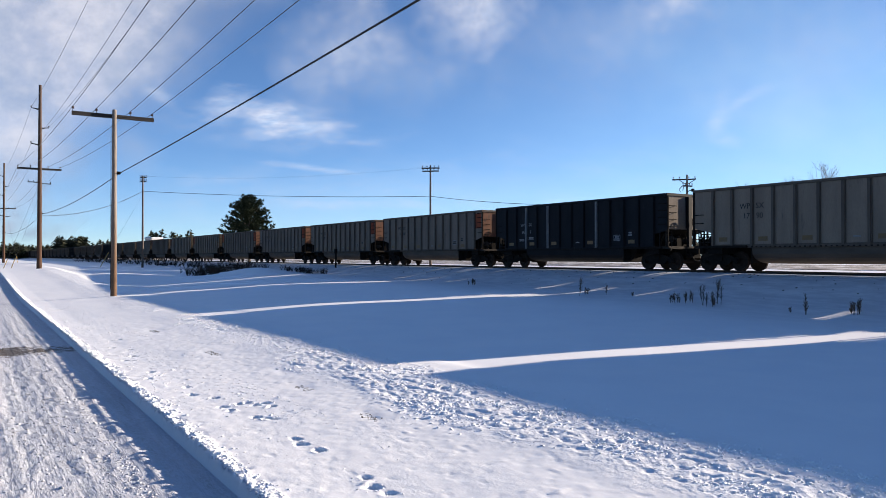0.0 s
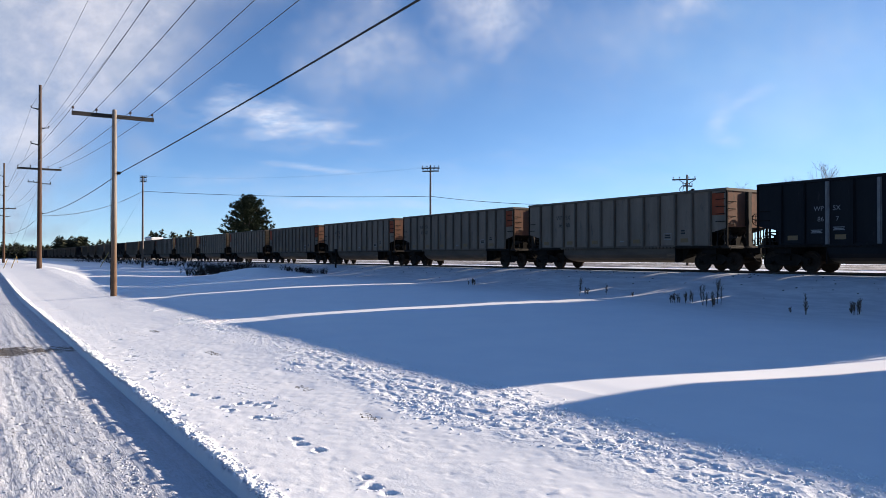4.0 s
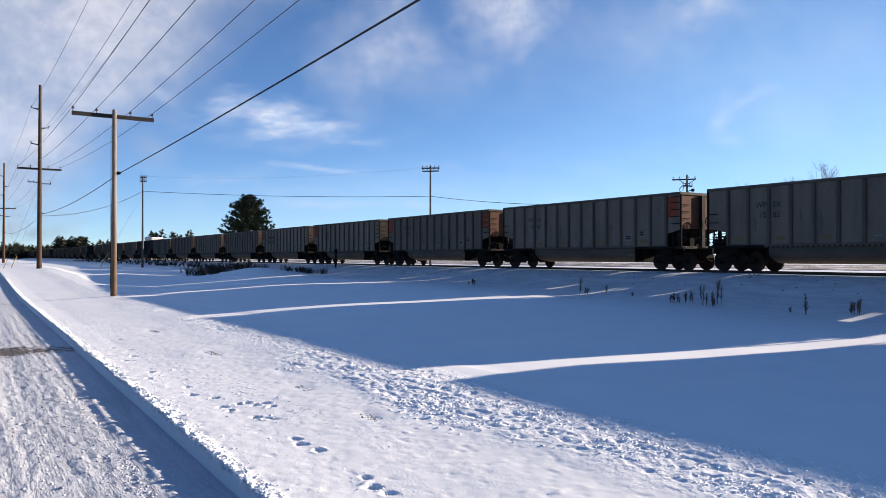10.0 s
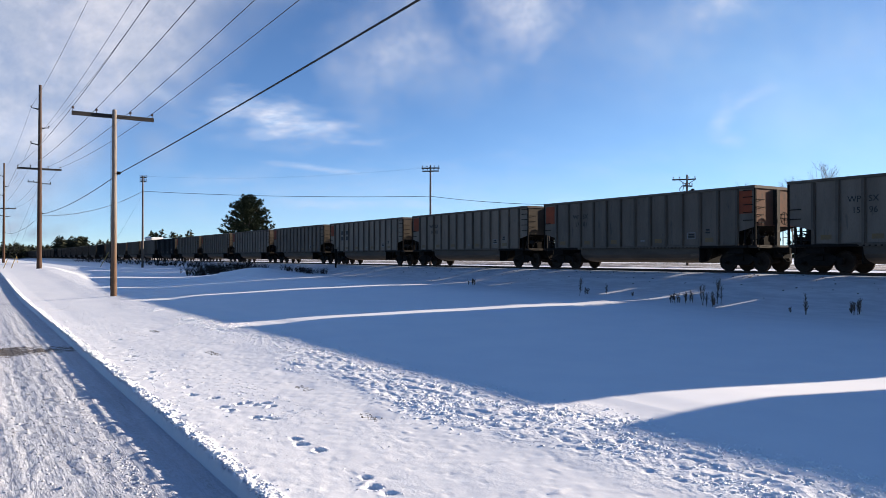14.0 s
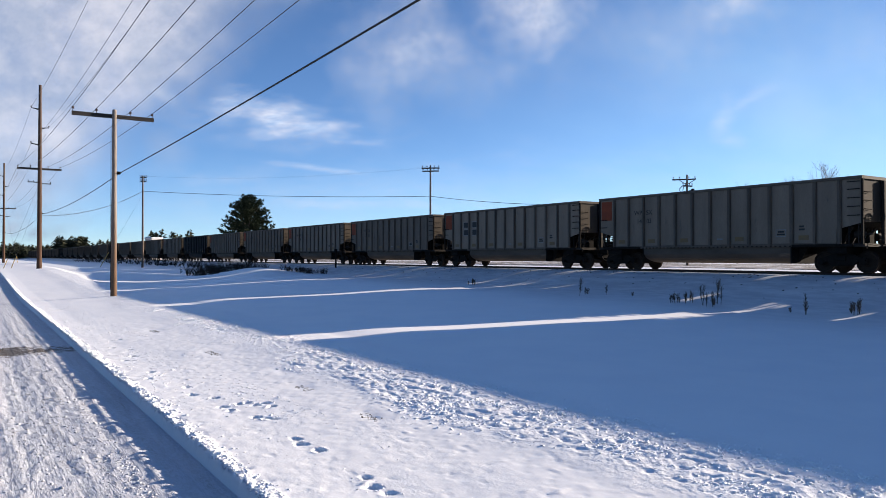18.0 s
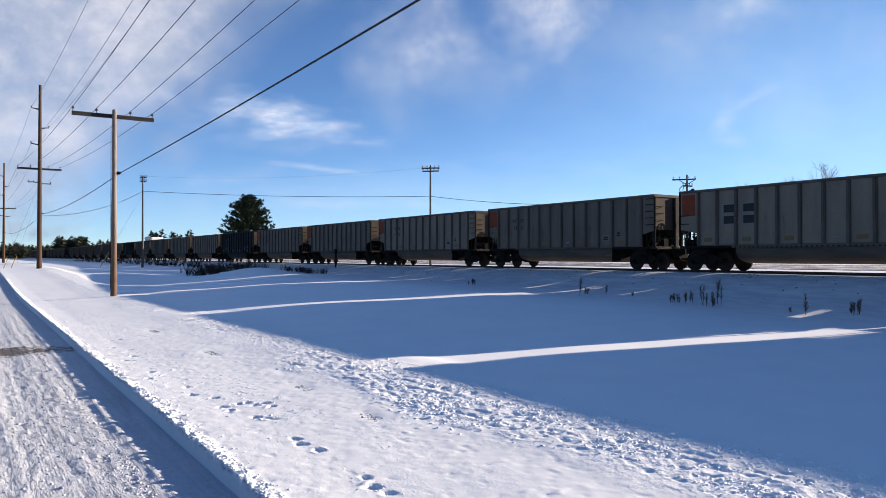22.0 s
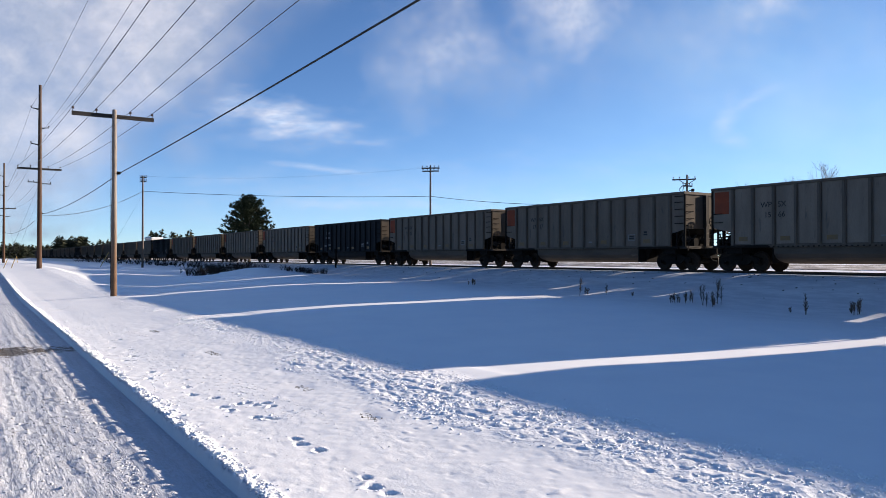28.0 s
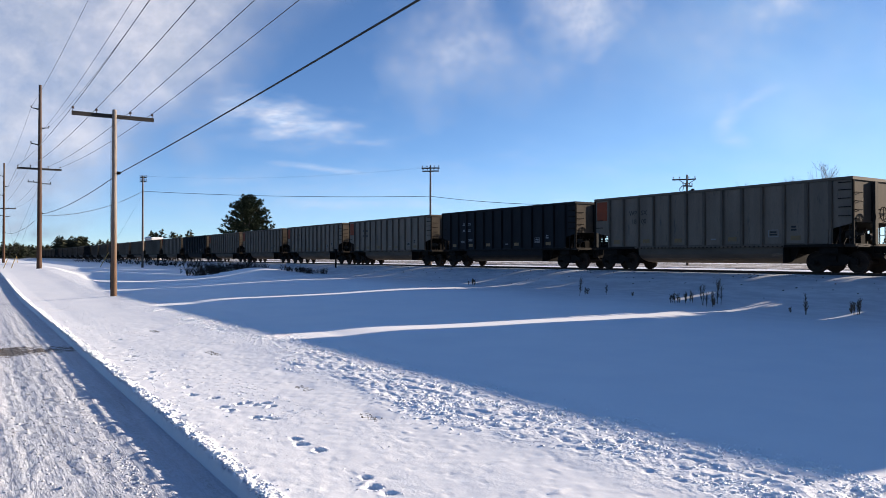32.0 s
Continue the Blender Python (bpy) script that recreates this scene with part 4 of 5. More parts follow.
def t_pole(x, y, z):
    p = thing("utility_pole", pose(x, y, z), "weathered timber utility pole with one long crossarm", "utility pole", "poles along the road")
    part("shaft", shaft(10.87 - z, 0.17, 0.12, 1, GREYED), p)
    part("crossarm", cached("arm_t", lambda: arm_mesh(4.36, 0.13, 0.22)), p, pose(-0.18, 0, 10.53 - z))
    for dy in (-2.12, -0.92, 0.88, 2.08):
        part("insulator", cached("insulator", insulator), p, pose(-0.18, dy, 10.64 - z))
    part("cable_clamp", cached("clamp", lambda: Shape().box((0, 0, 0), (0.12, 0.3, 0.16), 0.03).mesh("cable_clamp", STEEL)), p, pose(0, 0.2, 7.28 - z))
    part("ground_wire", cached("groundwire", lambda: Shape().tube((0, 0, 0.3), (0, 0, 9.8), 0.012, None, 5).mesh("ground_wire", STEEL)), p, pose(0.02, -0.175, 0))
    return p


def tall_pole(x, y, z):
    """A tall line pole: three stand-off arms, the long crossarm, a lower bracket."""
    p = thing("line_pole", pose(x, y, z), "tall brown timber power pole with stand-off arms", "utility pole", "poles along the road")
    part("shaft", shaft(21.15, 0.28, 0.16, 2), p)
    for dy, h in ((-1, 18.37), (1, 16.2), (-1, 14.26)):
        a = part("standoff_arm", cached(("standoff", dy), lambda: Shape().tube((0, 0.1 * dy, 0), (0, 0.92 * dy, 0.08), 0.06, 0.045, 8).tube((0, 0.1 * dy, -0.12), (0, 0.5 * dy, 0.0), 0.03, None, 6).mesh("standoff_arm", STEEL)), p, pose(0, 0, h))
        part("insulator", cached("insulator", insulator), a, pose(0, 0.9 * dy, 0.05))
    part("crossarm", cached("arm_l", lambda: arm_mesh(4.52, 0.14, 0.22)), p, pose(-0.24, 0, 11.47))
    for dy in (-2.17, -0.92, 0.88, 2.12):
        part("insulator", cached("insulator", insulator), p, pose(-0.24, dy, 11.58))
    part("bracket", cached("bracket", lambda: Shape().box((0, -0.7, 0.0), (0.1, 1.0, 0.1), 0.02).box((0, 0.7, -0.15), (0.1, 1.0, 0.1), 0.02).tube((0, -1.15, 0), (0, -1.15, 0.25), 0.04, None, 8).tube((0, 1.15, -0.15), (0, 1.15, 0.1), 0.04, None, 8).tube((0, -0.6, 0), (0, -0.6, 0.2), 0.04, None, 8).mesh("bracket", ARM)), p, pose(-0.2, 0, 9.92))
    part("cable_clamp", cached("clamp", lambda: Shape().box((0, 0, 0), (0.12, 0.3, 0.16), 0.03).mesh("cable_clamp", STEEL)), p, pose(0, 0.25, 6.3))
    return p


def branch_pole(x, y, z, height, arms, label, turn=0):
    """A shorter distribution pole: crossarms near its top, each with pins."""
    p = thing("distribution_pole", pose(x, y, z, 0, 0, turn), label, "utility pole", "poles of the branch line")
    part("shaft", shaft(height, 0.16, 0.11, height, SLATE), p)
    for length, drop, shift, tilt in arms:
        a = part("crossarm", cached(("arm", length), lambda: arm_mesh(length, 0.13, 0.16)), p, pose(-0.15, shift, height - drop, tilt, 0, 0))
        for q in (-0.46, -0.2, 0.2, 0.46):
            part("insulator", cached("insulator", insulator), a, pose(0, q * length, 0.08))
    return p


T_AT, L_AT, M_AT, B_AT = (-45.5, 6.83), (-96.5, 6.55), (-183.0, 5.72), (7.4, 6.83)
t_pole(*T_AT, land(*T_AT))
tall = tall_pole(*L_AT, 1.16)
copy_thing(tall, pose(*M_AT, 1.34))
copy_thing(tall, pose(*B_AT, 0.0))


def wire(name, points, radius, material, label, category="overhead wire"):
    """A wire hung through points with a sag (metres) on each span: (x, y, z, sag of the span that follows)."""
    cu = bpy.data.curves.new(name, "CURVE")
    cu.dimensions, cu.bevel_depth, cu.bevel_resolution = "3D", radius, 1
    line = []
    for (x0, y0, z0, sag), (x1, y1, z1, _) in zip(points, points[1:]):
        for i in range(16):
            q = i / 16
            line.append((x0 + (x1 - x0) * q, y0 + (y1 - y0) * q, z0 + (z1 - z0) * q - 4 * sag * q * (1 - q)))
    line.append(points[-1][:3])
    sp = cu.splines.new("POLY")
    sp.points.add(len(line) - 1)
    for p, c in zip(sp.points, line):
        p.co = (*c, 1)
    tmp = bpy.data.objects.new(name, cu)
    me = bpy.data.meshes.new_from_object(tmp)
    bpy.data.objects.remove(tmp)
    me.materials.clear()
    me.materials.append(material)
    return thing(name, pose(0, 0, 0), label, category, "overhead wires", me)


for dt, dl in ((-2.12, -2.17), (-0.92, -0.92), (0.88, 0.88), (2.08, 2.12)):
    wire("power_line", [(B_AT[0], B_AT[1] + dl, 11.17, 0.42 if dl < 0 else 0.18), (T_AT[0] - 0.18, T_AT[1] + dt, 10.9, 0.32), (L_AT[0] - 0.24, L_AT[1] + dl, 12.93, 0.92), (M_AT[0], M_AT[1] + dl, 13.1, 0)], 0.015, WIRE, "thin grey power line over the roadside")
for dy, z in ((-0.9, 19.67), (0.9, 17.5), (-0.9, 15.51)):
    wire("transmission_line", [(B_AT[0], B_AT[1] + dy, z - 0.92, 1.4), (L_AT[0], L_AT[1] + dy, z, 1.5), (M_AT[0], M_AT[1] + dy, z + 0.2, 0)], 0.013, WIRE, "thin grey transmission line between tall poles")
wire("telephone_cable", [(B_AT[0], B_AT[1] + 0.3, 7.62, 0.14), (T_AT[0], T_AT[1] + 0.3, 7.28, 0.42), (L_AT[0], L_AT[1] + 0.3, 7.44, 0.92), (M_AT[0], M_AT[1] + 0.3, 7.6, 0)], 0.024, CABLE, "thick black telephone cable slung under the power lines")

# branch line over the railway
P2, P3, P4 = (-113.5, 20.9), (-82.9, 51.2), (-59.53, 73.73)
branch_pole(*P2, 0.55, 13.7, [(1.0, 0.25, 0, 0), (1.0, 0.8, 0, 0)], "slender grey timber pole with a cluster of insulators", -33)
branch_pole(*P3, 1.2, 13.4, [(2.4, 0.35, 0, 0), (2.2, 0.75, 0, 0)], "slender grey timber pole with double crossarms", -40)
last = branch_pole(*P4, 1.2, 11.3, [(2.9, 0.55, -0.3, 2), (1.2, 1.35, 0.1, -2)], "dark timber pole with crossarm and bracket", -33)
part("cutout", Shape().tube((-0.1, -0.55, 9.95), (-0.15, -0.95, 9.5), 0.05, None, 6).tube((-0.15, -0.95, 9.5), (-0.12, -0.7, 9.2), 0.03, None, 6).tube((-0.1, -0.35, 9.95), (-0.1, -0.5, 9.35), 0.04, None, 6).mesh("cutout", PORCELAIN), last)
part("brace", Shape().tube((-0.16, -1.0, 10.72), (-0.12, 0.0, 10.1), 0.04, None, 6).tube((-0.16, 1.0, 10.72), (-0.12, 0.0, 10.1), 0.04, None, 6).mesh("brace", ARM), last)
part("lamp_bracket", Shape().tube((0, 0.1, 9.3), (0.0, 0.7, 9.45), 0.05, None, 6).lathe((0, 0.7, 9.25), (0, 0, 1), [(0, 0.16), (0.1, 0.2), (0.3, 0.2), (0.36, 0.12)], 10).mesh("lamp_bracket", STEEL), last)
wire("service_cable", [(L_AT[0], L_AT[1] + 0.3, 7.2, 0.9), (P2[0], P2[1], 12.0, 0.35), (P3[0], P3[1], 10.5, 0.9), (P4[0], P4[1], 9.5, 0)], 0.03, CABLE, "black service cable crossing above the railway")
for dy in (-0.4, 0.4):
    wire("branch_line", [(P2[0], P2[1] + dy, 14.2, 0.8), (P3[0], P3[1] + dy, 14.4, 0)], 0.004, WIRE, "thin wire of the branch line")


def guy(x0, y0, z0, x1, y1):
    z1 = land(x1, y1)
    g = wire("guy_wire", [(x0, y0, z0, 0.0), (x1, y1, z1, 0)], 0.012, WIRE, "steel guy wire with a yellow guard at its foot", "guy wire")
    a, b = Vector((x1, y1, z1)), Vector((x0, y0, z0))
    way = (b - a).normalized()
    part("guard", Shape().tube(a, a + way * 2.4, 0.05, None, 8).mesh("guard", GUARD), g, None, "yellow plastic guard")


guy(P2[0], P2[1], 11.5, P2[0] - 1.0, P2[1] - 5.5)
guy(L_AT[0], L_AT[1], 11.0, -112.0, 3.5)
guy(L_AT[0], L_AT[1], 9.6, -110.0, 4.3)
guy(M_AT[0], M_AT[1], 14.0, M_AT[0] + 14, M_AT[1] + 2.0)
marker = thing("marker_post", pose(-62.0, 28.1, land(-62.0, 28.1)), "dark trackside marker post in the snow", "post")
part("post", Shape().box((0, 0, 0.75), (0.12, 0.12, 1.5), 0.0).mesh("post", STEEL), marker)
part("sign_board", Shape().box((0, 0, 1.5), (0.05, 0.28, 0.4), 0.0).mesh("sign_board", STEEL), marker)


# ---- trees and brush ----
def tuft(s, c, way, size, count, rng, width=0.16):
    """A clump of needle blades that fan out from c along way."""
    for _ in range(count):
        d = (way + Vector((rng.uniform(-1, 1), rng.uniform(-1, 1), rng.uniform(-0.7, 0.9))) * 0.9).normalized()
        side = d.orthogonal().normalized() * size * width
        tip = c + d * size * rng.uniform(0.7, 1.2)
        s.put([c - side, c + side, tip], [(0, 1, 2)])


def pine(x, y, z, height, spread_r, seed):
    rng = random.Random(seed)
    t = thing("pine_tree", pose(x, y, z), "broad dark white pine with uneven whorls of branches", "tree")
    trunk, crown = Shape(), Shape()
    trunk.tube((0, 0, -0.5), (0, 0, height * 0.9), height * 0.022, 0.05, 10)
    for k in range(48):
        q = (k + rng.random()) / 48
        h = height * (0.14 + 0.74 * q)
        for j in range(rng.randint(4, 6)):
            a = rng.uniform(0, 2 * math.pi)
            r = (spread_r * (1 - q ** 1.9) ** 0.6 * rng.choice((0.7, 0.85, 0.94, 1.0, 1.04 + 0.22 * (q < 0.25))) + 0.4) * (1 + 0.2 * (1 - q) * math.cos(a + 2.14))
            root = Vector((0, 0, h - 0.12 * r))
            mid = Vector((0.55 * r * math.cos(a), 0.55 * r * math.sin(a), h + r * rng.uniform(-0.05, 0.1)))
            tip = Vector((r * math.cos(a), r * math.sin(a), h + r * rng.uniform(0.1, 0.42) * (0.45 + 0.8 * q)))
            trunk.tube(root, mid, 0.07, 0.045, 4)
            trunk.tube(mid, tip, 0.045, 0.012, 4)
            n = max(4, int(r * 3.0))
            for i in range(1, n + 1):
                f = 0.2 + 0.8 * i / n
                c = (root.lerp(mid, f / 0.55) if f < 0.55 else mid.lerp(tip, (f - 0.55) / 0.45)) + Vector((rng.uniform(-1, 1), rng.uniform(-1, 1), rng.uniform(-0.3, 0.4))) * 0.4
                tuft(crown, c, (tip - mid).normalized() * 0.5 + Vector((0, 0, 0.35)), 0.6, 17, rng, 0.11)
    part("trunk", trunk.mesh("trunk", BARK), t)
    part("crown", crown.mesh("crown", NEEDLE), t)


pine(-147.4, 47.6, 1.1, 15.2, 5.0, 4)


def bare_tree(x, y, z, height, seed, label):
    """One leading stem; boughs rise from it and fork into fine twigs."""
    rng = random.Random(seed)
    t = thing("bare_tree", pose(x, y, z), label, "tree")
    trunk, twigs = Shape(), Shape()

    def grow(p, d, length, r, depth):
        for _ in range(3):
            q = p + d * length / 3
            twigs.tube(p, q, r, r * 0.85, 4 if depth else 5)
            p, r = q, r * 0.85
            d = (d + Vector((rng.uniform(-1, 1), rng.uniform(-1, 1), rng.uniform(-0.2, 0.7))) * 0.16).normalized()
            if depth < 3:
                for _ in range(2 if depth else rng.randint(1, 2)):
                    w = (d + Vector((rng.uniform(-1, 1), rng.uniform(-1, 1), rng.uniform(-0.2, 0.7))) * 0.75).normalized()
                    grow(p, w, length * rng.uniform(0.38, 0.6), r * 0.6, depth + 1)
    base, thick = Vector((0, 0, -0.3)), height * 0.014
    for i in range(10):
        tip = base + Vector((rng.uniform(-0.04, 0.04), rng.uniform(-0.04, 0.04), 0.1)) * height
        trunk.tube(base, tip, thick * (1 - 0.09 * i), thick * (1 - 0.09 * (i + 1)), 7)
        if i > 2:
            for _ in range(3 if i < 6 else 5):
                a = rng.uniform(0, 2 * math.pi)
                grow(base.lerp(tip, rng.random()), Vector((math.cos(a), math.sin(a), rng.uniform(0.7, 1.4))).normalized(), height * (0.34 - 0.024 * i), thick * 0.34 * (1 - 0.07 * i), 0)
        base = tip
    part("trunk", trunk.mesh("trunk", BARK), t)
    part("crown", twigs.mesh("crown", BARK), t, None, "leafless twigs")


bare_tree(-66.5, 117.4, 1.1, 15.5, 9, "bare deciduous tree with a fine twiggy crown")
bare_tree(-71.2, 114.0, 1.1, 13.6, 10, "bare deciduous sapling beside a taller tree")
bare_tree(-75.6, 106.0, 1.1, 12.2, 12, "bare deciduous tree behind the railway")


def woods(name, x0, x1, y0, y1, count, hmin, hmax, seed, label):
    """A far stand of conifers, many ragged crowns in one."""
    rng = random.Random(seed)
    s = Shape()
    for _ in range(count):
        x, y = rng.uniform(x0, x1), rng.uniform(y0, y1)
        h = rng.uniform(hmin, hmax) * rng.choice((0.7, 1.0, 1.0, 1.15))
        s.tube((x, y, 0.0), (x, y, 1.0 + h), 0.16, 0.03, 4)
        for i in range(34):
            q = i / 34
            r = h * 0.25 * (1 - q) ** 0.45 + 0.3
            a = rng.uniform(0, 2 * math.pi)
            c = Vector((x, y, 1.2 + h * (0.08 + 0.9 * q)))
            tip = c + Vector((math.cos(a) * r, math.sin(a) * r, rng.uniform(-0.4, 0.3)))
            up = Vector((0, 0, h * 0.07))
            side = Vector((-math.sin(a), math.cos(a), 0)) * r * 0.55
            s.put([c + up, tip - side, tip + side, c - up * 0.5], [(0, 1, 2), (1, 3, 2)])
    thing(name, pose(0, 0, 0), label, "woods", kind="stuff", data=s.mesh(name, WOODS))


woods("far_woods", -760, -520, -140, 75, 1100, 6, 10, 21, "dark stand of conifers along the horizon")
woods("conifer_grove", -460, -435, 38, 54, 60, 9, 12.5, 22, "dark grove of conifers beyond the train")
woods("conifer_grove", -450, -430, 54, 68, 34, 6.5, 9.5, 26, "dark grove of conifers beyond the train")
woods("conifer_stand", -318, -306, 60, 76, 14, 9, 12, 23, "dark conifers behind the railway")
woods("far_woods", -700, -420, 75, 330, 420, 6, 9, 24, "dark stand of conifers along the horizon")
woods("far_woods", -210, 40, 235, 300, 190, 5, 9, 27, "dark stand of conifers beyond the railway")

house = thing("house", pose(-279.2, 55.2, 0.9, 0, 0, 20), "pale flat-roofed house with snow on top behind the train", "house")
part("wall", Shape().box((0, 0, 4.1), (4.2, 4.2, 8.0)).mesh("wall", WALLS), house)
part("roof", Shape().box((0, 0, 8.25), (4.7, 4.7, 0.5), 0.2).mesh("roof", SNOW), house, None, "snow-covered roof")
for y in (-1.1, 1.0):
    w = part("window", Shape().box((2.13, y, 6.4), (0.12, 1.1, 1.3)).mesh("window", WALLS), house)
    part("pane", Shape().box((2.21, y, 6.4), (0.04, 0.9, 1.1)).mesh("pane", GLASS), w)
yard = Shape()
yard.put([(-700, 60, 1.40), (300, 60, 1.40), (300, 97, 1.40), (-700, 97, 1.40), (-700, 60, 1.0), (300, 60, 1.0), (300, 97, 1.0), (-700, 97, 1.0)],
         [(0, 1, 2, 3), (4, 7, 6, 5), (0, 4, 5, 1), (1, 5, 6, 2), (2, 6, 7, 3), (3, 7, 4, 0)])
thing("far_road", pose(0, 0, 0), "bare gravel lane beyond the railway", "road", kind="structure", data=yard.mesh("far_road", DIRT))


def weed(x, y, height, seed, stems, label="dry weed stalks standing in the snow"):
    rng = random.Random(seed)
    t = thing("weed_clump", pose(x, y, land(x, y)), label, "weed", "weeds in the ditch")
    s, heads = Shape(), Shape()
    for _ in range(stems):
        p = Vector((rng.uniform(-1, 1) * 0.09 * stems ** 0.5, rng.uniform(-1, 1) * 0.1 * stems ** 0.5, -0.1))
        h = height * rng.uniform(0.6, 1.0)
        q = p + Vector((rng.uniform(-0.12, 0.12) * h, rng.uniform(-0.12, 0.12) * h, h))
        s.tube(p, q, 0.011, 0.005, 4)
        for i in range(44):
            c = p.lerp(q, rng.uniform(0.3, 1.0))
            d = Vector((rng.uniform(-0.6, 0.6), rng.uniform(-0.6, 0.6), rng.uniform(0.6, 1.2))).normalized()
            e = c + d * rng.uniform(0.06, 0.2) * (0.5 + 0.6 * height)
            heads.tube(c, e, 0.003, 0.006, 3)
    part("stem", s.mesh("stem", WEED), t)
    part("seed_plume", heads.mesh("seed_plume", WEED), t)


def brush(x0, x1, y0, y1, count, height, seed, label, sunk=0.05, material=BRUSH):
    rng = random.Random(seed)
    s = Shape()
    thin = min(1.0, height / 0.3)
    for _ in range(count):
        x, y = rng.uniform(x0, x1), rng.uniform(y0, y1)
        z = land(x, y) - sunk
        for _ in range(7):
            d = Vector((rng.uniform(-1, 1), rng.uniform(-1, 1), rng.uniform(0.8, 2.2))).normalized()
            h = height * rng.uniform(0.4, 1.0)
            q = Vector((x, y, z)) + d * h
            s.tube((x, y, z), q, 0.014 * thin, 0.006 * thin, 3)
            for _ in range(3):
                e = Vector((rng.uniform(-1, 1), rng.uniform(-1, 1), rng.uniform(0.1, 1.2))).normalized()
                c = Vector((x, y, z)).lerp(q, rng.uniform(0.4, 1.0))
                s.tube(c, c + e * h * 0.4, 0.009 * thin, 0.004 * thin, 3)
    thing("brush", pose(0, 0, 0), label, "brush", kind="stuff", data=s.mesh("brush", material))


# ---- clouds ----
def cloud_material(name, blobs, bank, size, stretch, glow, tints):
    """Vapour on an upright sheet: soft spots broken up by noise. A spot: middle x, y, half widths, turn in degrees, density."""
    m = bpy.data.materials.new(name)
    m.use_nodes = True
    nt = m.node_tree
    nt.nodes.remove(nt.nodes["Principled BSDF"])
    tc = nt.nodes.new("ShaderNodeTexCoord")
    big = add(nt, "ShaderNodeTexNoise", Scale=1.0 / size, Detail=6.0, Roughness=0.52, Distortion=0.0)
    squash = nt.nodes.new("ShaderNodeMapping")
    squash.inputs["Scale"].default_value = (1.0, stretch, 1.0)
    nt.links.new(tc.outputs["Object"], squash.inputs[0])
    nt.links.new(squash.outputs[0], big.inputs["Vector"])
    broken = maths(nt, "MULTIPLY", maths(nt, "SUBTRACT", big.outputs[0], 0.5), 2.0)
    total = None
    for cx, cy, rx, ry, turn, density in blobs:
        mp = nt.nodes.new("ShaderNodeMapping")
        mp.vector_type = "TEXTURE"
        mp.inputs["Location"].default_value = (cx, cy, 0)
        mp.inputs["Rotation"].default_value = (0, 0, radians(turn))
        mp.inputs["Scale"].default_value = (rx, ry, 10000)
        nt.links.new(tc.outputs["Object"], mp.inputs[0])
        ln = nt.nodes.new("ShaderNodeVectorMath")
        ln.operation = "LENGTH"
        nt.links.new(mp.outputs[0], ln.inputs[0])
        one = maths(nt, "MULTIPLY", ramp(nt, maths(nt, "ADD", ln.outputs["Value"], broken), 1.25, -0.6), density)
        total = one if total is None else maths(nt, "MAXIMUM", total, one)
    if bank:
        sep = nt.nodes.new("ShaderNodeSeparateXYZ")
        nt.links.new(tc.outputs["Object"], sep.inputs[0])
        x0, slope, y0, soft, far0, far1, density = bank
        edge = maths(nt, "ADD", sep.outputs[0], maths(nt, "MULTIPLY", maths(nt, "SUBTRACT", sep.outputs[1], y0), slope))
        edge = maths(nt, "DIVIDE", maths(nt, "SUBTRACT", x0, edge), soft)
        edge = ramp(nt, maths(nt, "ADD", edge, maths(nt, "MULTIPLY", broken, 1.1)), -0.6, 1.4)
        edge = maths(nt, "MULTIPLY", edge, ramp(nt, sep.outputs[1], far1, far0))
        total = maths(nt, "MAXIMUM", total, maths(nt, "MULTIPLY", edge, density))
    wisp = add(nt, "ShaderNodeTexNoise", Scale=3.5 / size, Detail=7.0, Roughness=0.6)
    nt.links.new(squash.outputs[0], wisp.inputs["Vector"])
    total = maths(nt, "MULTIPLY", total, ramp(nt, wisp.outputs[0], 0.3, 0.68, 0.68, 1.0))
    shade = add(nt, "ShaderNodeTexNoise", Scale=1.6 / size, Detail=6.0, Roughness=0.55)
    nt.links.new(squash.outputs[0], shade.inputs["Vector"])
    em = nt.nodes.new("ShaderNodeEmission")
    em.inputs["Strength"].default_value = glow
    nt.links.new(mixed(nt, ramp(nt, shade.outputs[0], 0.35, 0.65), *tints), em.inputs["Color"])
    clear = nt.nodes.new("ShaderNodeBsdfTransparent")
    mix = nt.nodes.new("ShaderNodeMixShader")
    nt.links.new(total, mix.inputs[0])
    nt.links.new(clear.outputs[0], mix.inputs[1])
    nt.links.new(em.outputs[0], mix.inputs[2])
    nt.links.new(mix.outputs[0], nt.nodes["Material Output"].inputs[0])
    return m


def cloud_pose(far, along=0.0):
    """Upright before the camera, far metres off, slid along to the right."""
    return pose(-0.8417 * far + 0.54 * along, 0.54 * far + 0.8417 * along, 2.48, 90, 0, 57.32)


def cloud_sheet(name, far, x0, x1, y0, y1, material, label):
    axis_x, axis_y = np.linspace(x0, x1, 40), np.linspace(y0, y1, 20)
    me = sheet(name, axis_x, axis_y, lambda a, b: 6.0 * clods(a, b, 300.0, 2, 71), material)
    return thing(name, cloud_pose(far), label, "cloud", data=me, kind="structure")


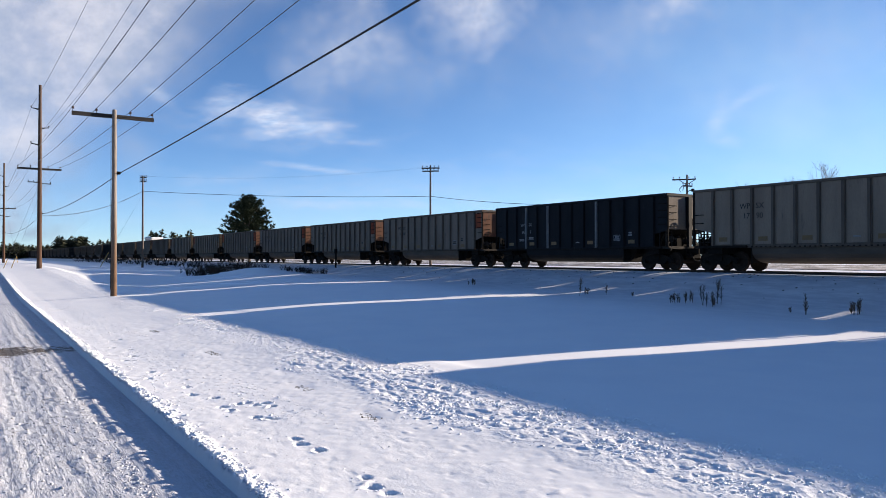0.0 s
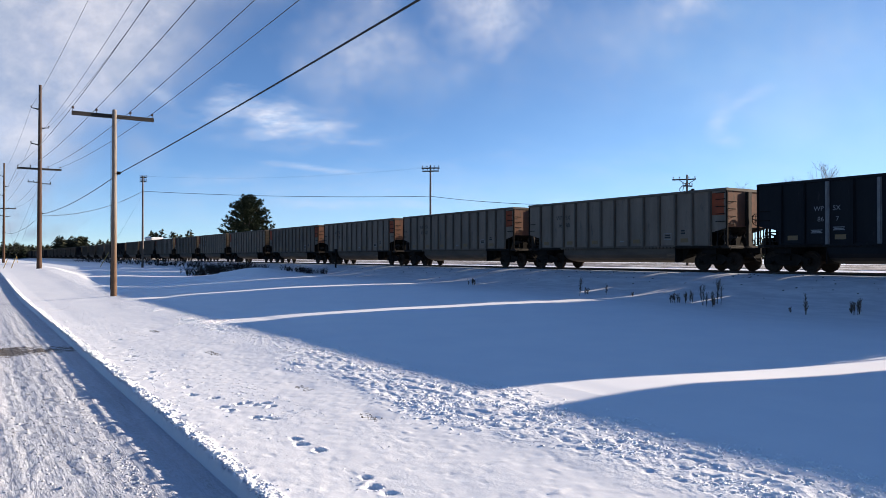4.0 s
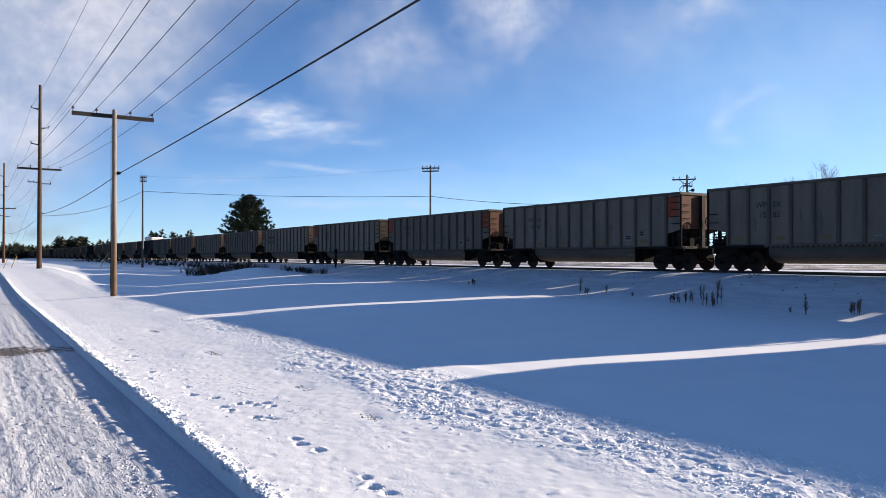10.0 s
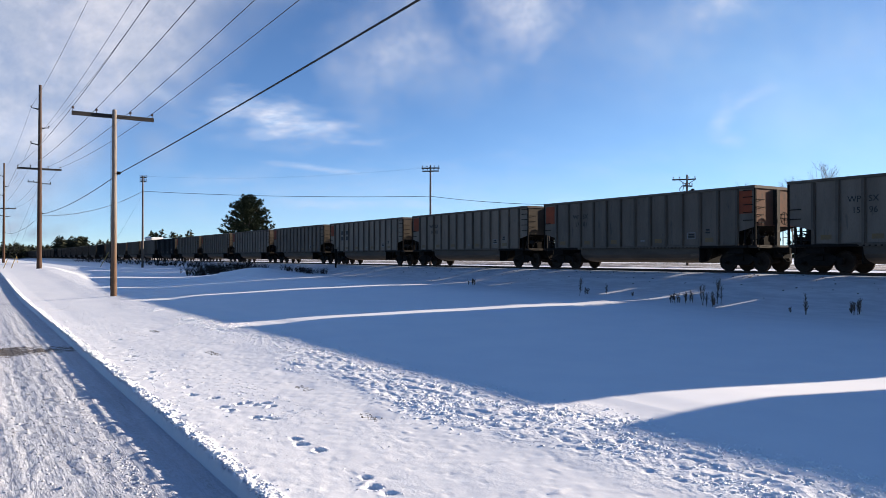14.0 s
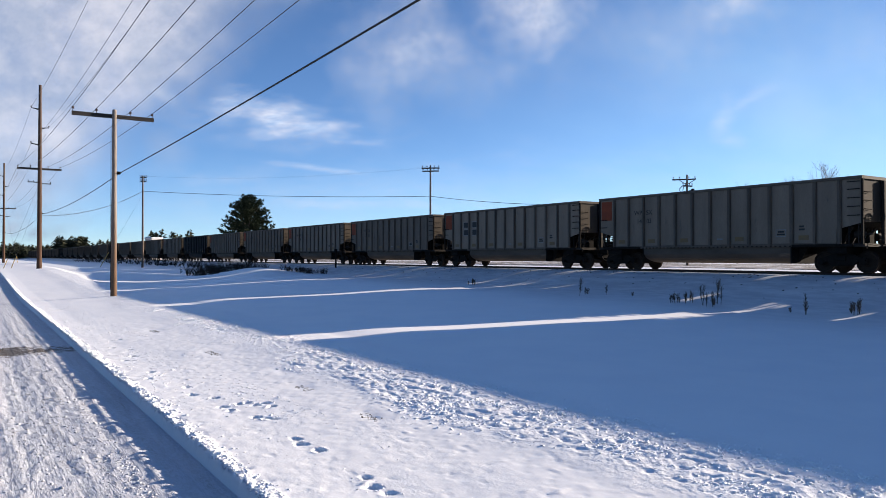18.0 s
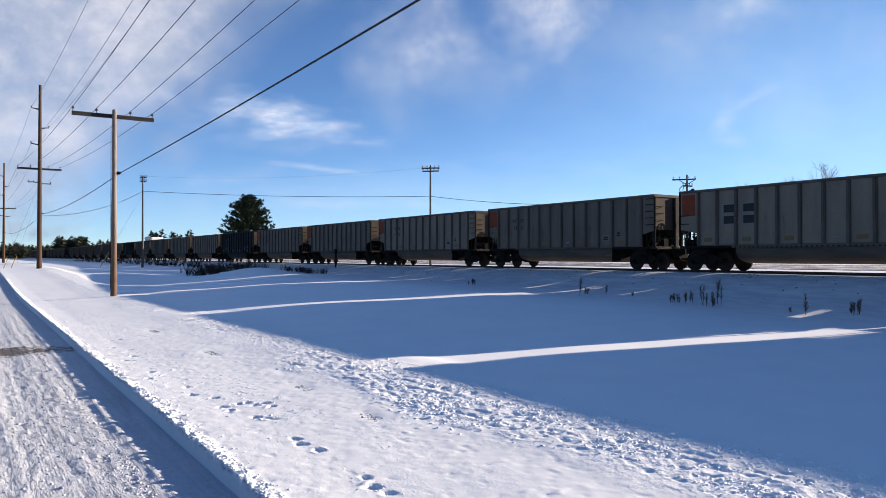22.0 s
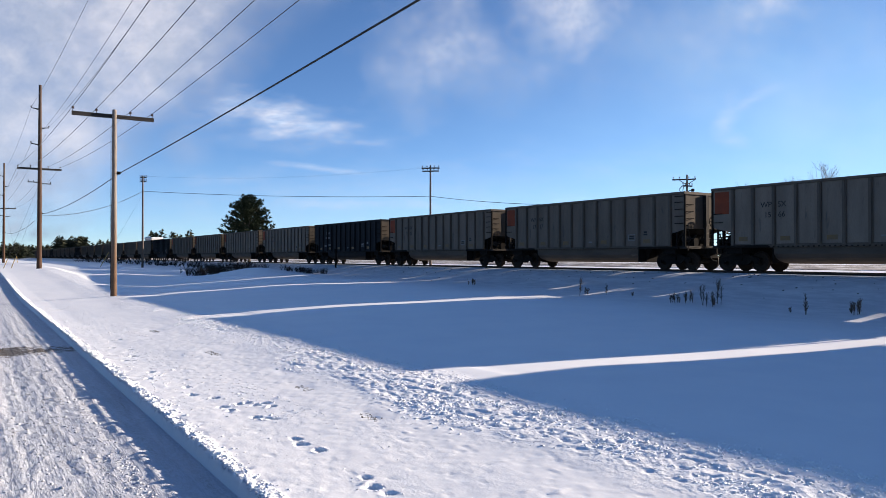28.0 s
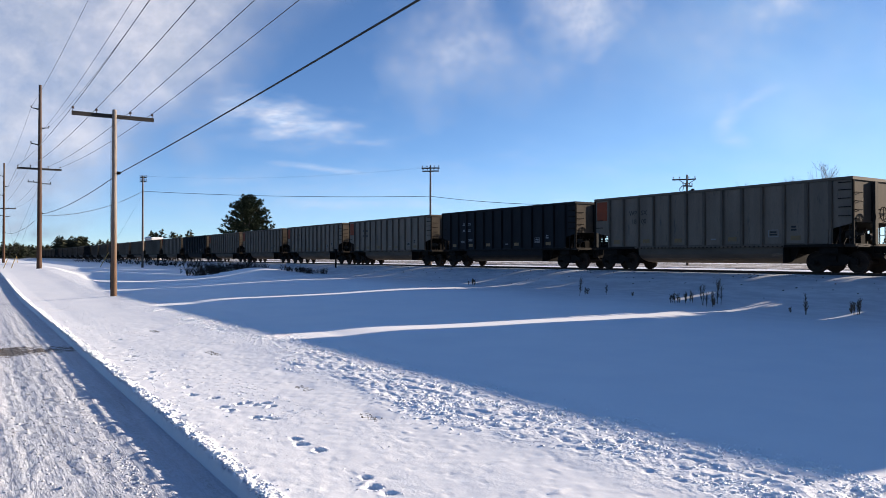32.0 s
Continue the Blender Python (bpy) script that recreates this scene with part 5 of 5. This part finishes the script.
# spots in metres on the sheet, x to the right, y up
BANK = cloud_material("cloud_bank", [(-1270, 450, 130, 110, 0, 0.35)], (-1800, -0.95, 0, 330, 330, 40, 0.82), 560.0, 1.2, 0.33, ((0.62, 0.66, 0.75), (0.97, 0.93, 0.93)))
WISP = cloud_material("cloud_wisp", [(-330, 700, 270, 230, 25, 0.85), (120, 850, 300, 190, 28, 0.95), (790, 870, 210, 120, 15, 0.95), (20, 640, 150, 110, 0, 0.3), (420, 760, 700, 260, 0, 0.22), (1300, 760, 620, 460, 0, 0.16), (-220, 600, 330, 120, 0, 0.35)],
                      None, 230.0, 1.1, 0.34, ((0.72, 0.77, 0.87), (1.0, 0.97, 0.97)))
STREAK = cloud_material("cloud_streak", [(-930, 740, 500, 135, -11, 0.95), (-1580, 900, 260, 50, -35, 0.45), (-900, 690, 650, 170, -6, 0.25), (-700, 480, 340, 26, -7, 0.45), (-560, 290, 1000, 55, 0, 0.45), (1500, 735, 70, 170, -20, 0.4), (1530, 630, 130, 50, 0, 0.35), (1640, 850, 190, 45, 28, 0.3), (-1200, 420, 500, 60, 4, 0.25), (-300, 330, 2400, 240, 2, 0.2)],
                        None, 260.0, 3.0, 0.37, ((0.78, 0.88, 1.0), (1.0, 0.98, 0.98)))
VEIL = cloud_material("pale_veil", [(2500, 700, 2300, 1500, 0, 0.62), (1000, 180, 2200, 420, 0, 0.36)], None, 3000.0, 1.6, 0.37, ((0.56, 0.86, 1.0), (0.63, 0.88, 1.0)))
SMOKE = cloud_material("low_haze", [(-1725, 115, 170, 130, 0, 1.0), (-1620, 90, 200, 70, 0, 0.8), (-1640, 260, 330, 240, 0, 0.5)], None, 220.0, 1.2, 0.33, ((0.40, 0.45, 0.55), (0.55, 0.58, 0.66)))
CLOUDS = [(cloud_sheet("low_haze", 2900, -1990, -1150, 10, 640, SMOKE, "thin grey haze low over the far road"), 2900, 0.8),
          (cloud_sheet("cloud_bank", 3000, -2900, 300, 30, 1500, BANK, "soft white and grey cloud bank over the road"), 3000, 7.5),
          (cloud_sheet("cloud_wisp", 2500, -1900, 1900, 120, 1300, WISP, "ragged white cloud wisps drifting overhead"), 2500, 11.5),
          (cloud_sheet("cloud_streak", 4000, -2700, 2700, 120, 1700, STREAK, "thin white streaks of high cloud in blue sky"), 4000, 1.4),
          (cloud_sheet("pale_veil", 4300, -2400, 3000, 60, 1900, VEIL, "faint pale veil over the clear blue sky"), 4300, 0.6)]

# ---- weeds ----
for i, (x, y, h, stems) in enumerate(((-24.8, 23.4, 0.95, 2), (-24.9, 23.8, 0.4, 3), (-23.9, 24.1, 0.7, 1), (-19.6, 23.5, 0.45, 4), (-19.2, 23.7, 0.5, 5), (-18.4, 23.6, 0.85, 2),
                                      (-18.0, 23.5, 0.6, 5), (-18.0, 24.1, 0.95, 3), (-14.2, 23.7, 0.75, 2), (-14.9, 23.9, 0.25, 1), (-13.0, 24.4, 0.5, 6), (-34.8, 24.4, 0.4, 6), (-22.4, 24.1, 0.25, 1))):
    weed(x, y, h, 100 + i, stems)
brush(-84, -74, 19.0, 22.5, 80, 1.0, 31, "dark leafless brush round the culvert")
brush(-80, -72, 22.0, 25.5, 60, 0.9, 34, "dark leafless brush round the culvert")
brush(-66, -58, 24.0, 26.0, 40, 0.6, 32, "dry grass tufts on the railway bank")
brush(-240, -84, 25.0, 28.6, 330, 0.75, 36, "dark leafless brush along the railway bank")
brush(-130, -84, 25.0, 27.0, 70, 0.5, 33, "dark leafless brush along the railway bank")
for x, y, w in ((-18.2, 4.95, 0.5), (-24.7, 4.9, 0.5), (-9.7, 4.95, 0.3), (-12.5, 5.05, 0.3)):
    brush(x - w, x + w, y - 0.1, y + 0.1, int(130 * w), 0.038, 35 + int(-x), "flattened dry grass showing through the snow", 0.02, WEED)


# ---- what moves ----
def motions():
    times = [min(0.5 * i, 32.0) for i in range(65)]
    for k, car in TRAIN:
        x = car_x(k)
        walk(car, [(t, pose(x + rolled(t), TRACK_Y, RAIL_TOP)) for t in times])
    spin = [min(0.1 * i, 32.0) for i in range(321)]
    turned = [math.degrees(rolled(t) / 0.457) for t in spin]
    for ob, a in TRUCKS:
        walk(ob, [(t, pose(a, 0, 0.457, 0, q, 0)) for t, q in zip(spin, turned)])
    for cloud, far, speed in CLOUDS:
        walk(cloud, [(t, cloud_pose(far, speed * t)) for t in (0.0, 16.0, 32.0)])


motions()
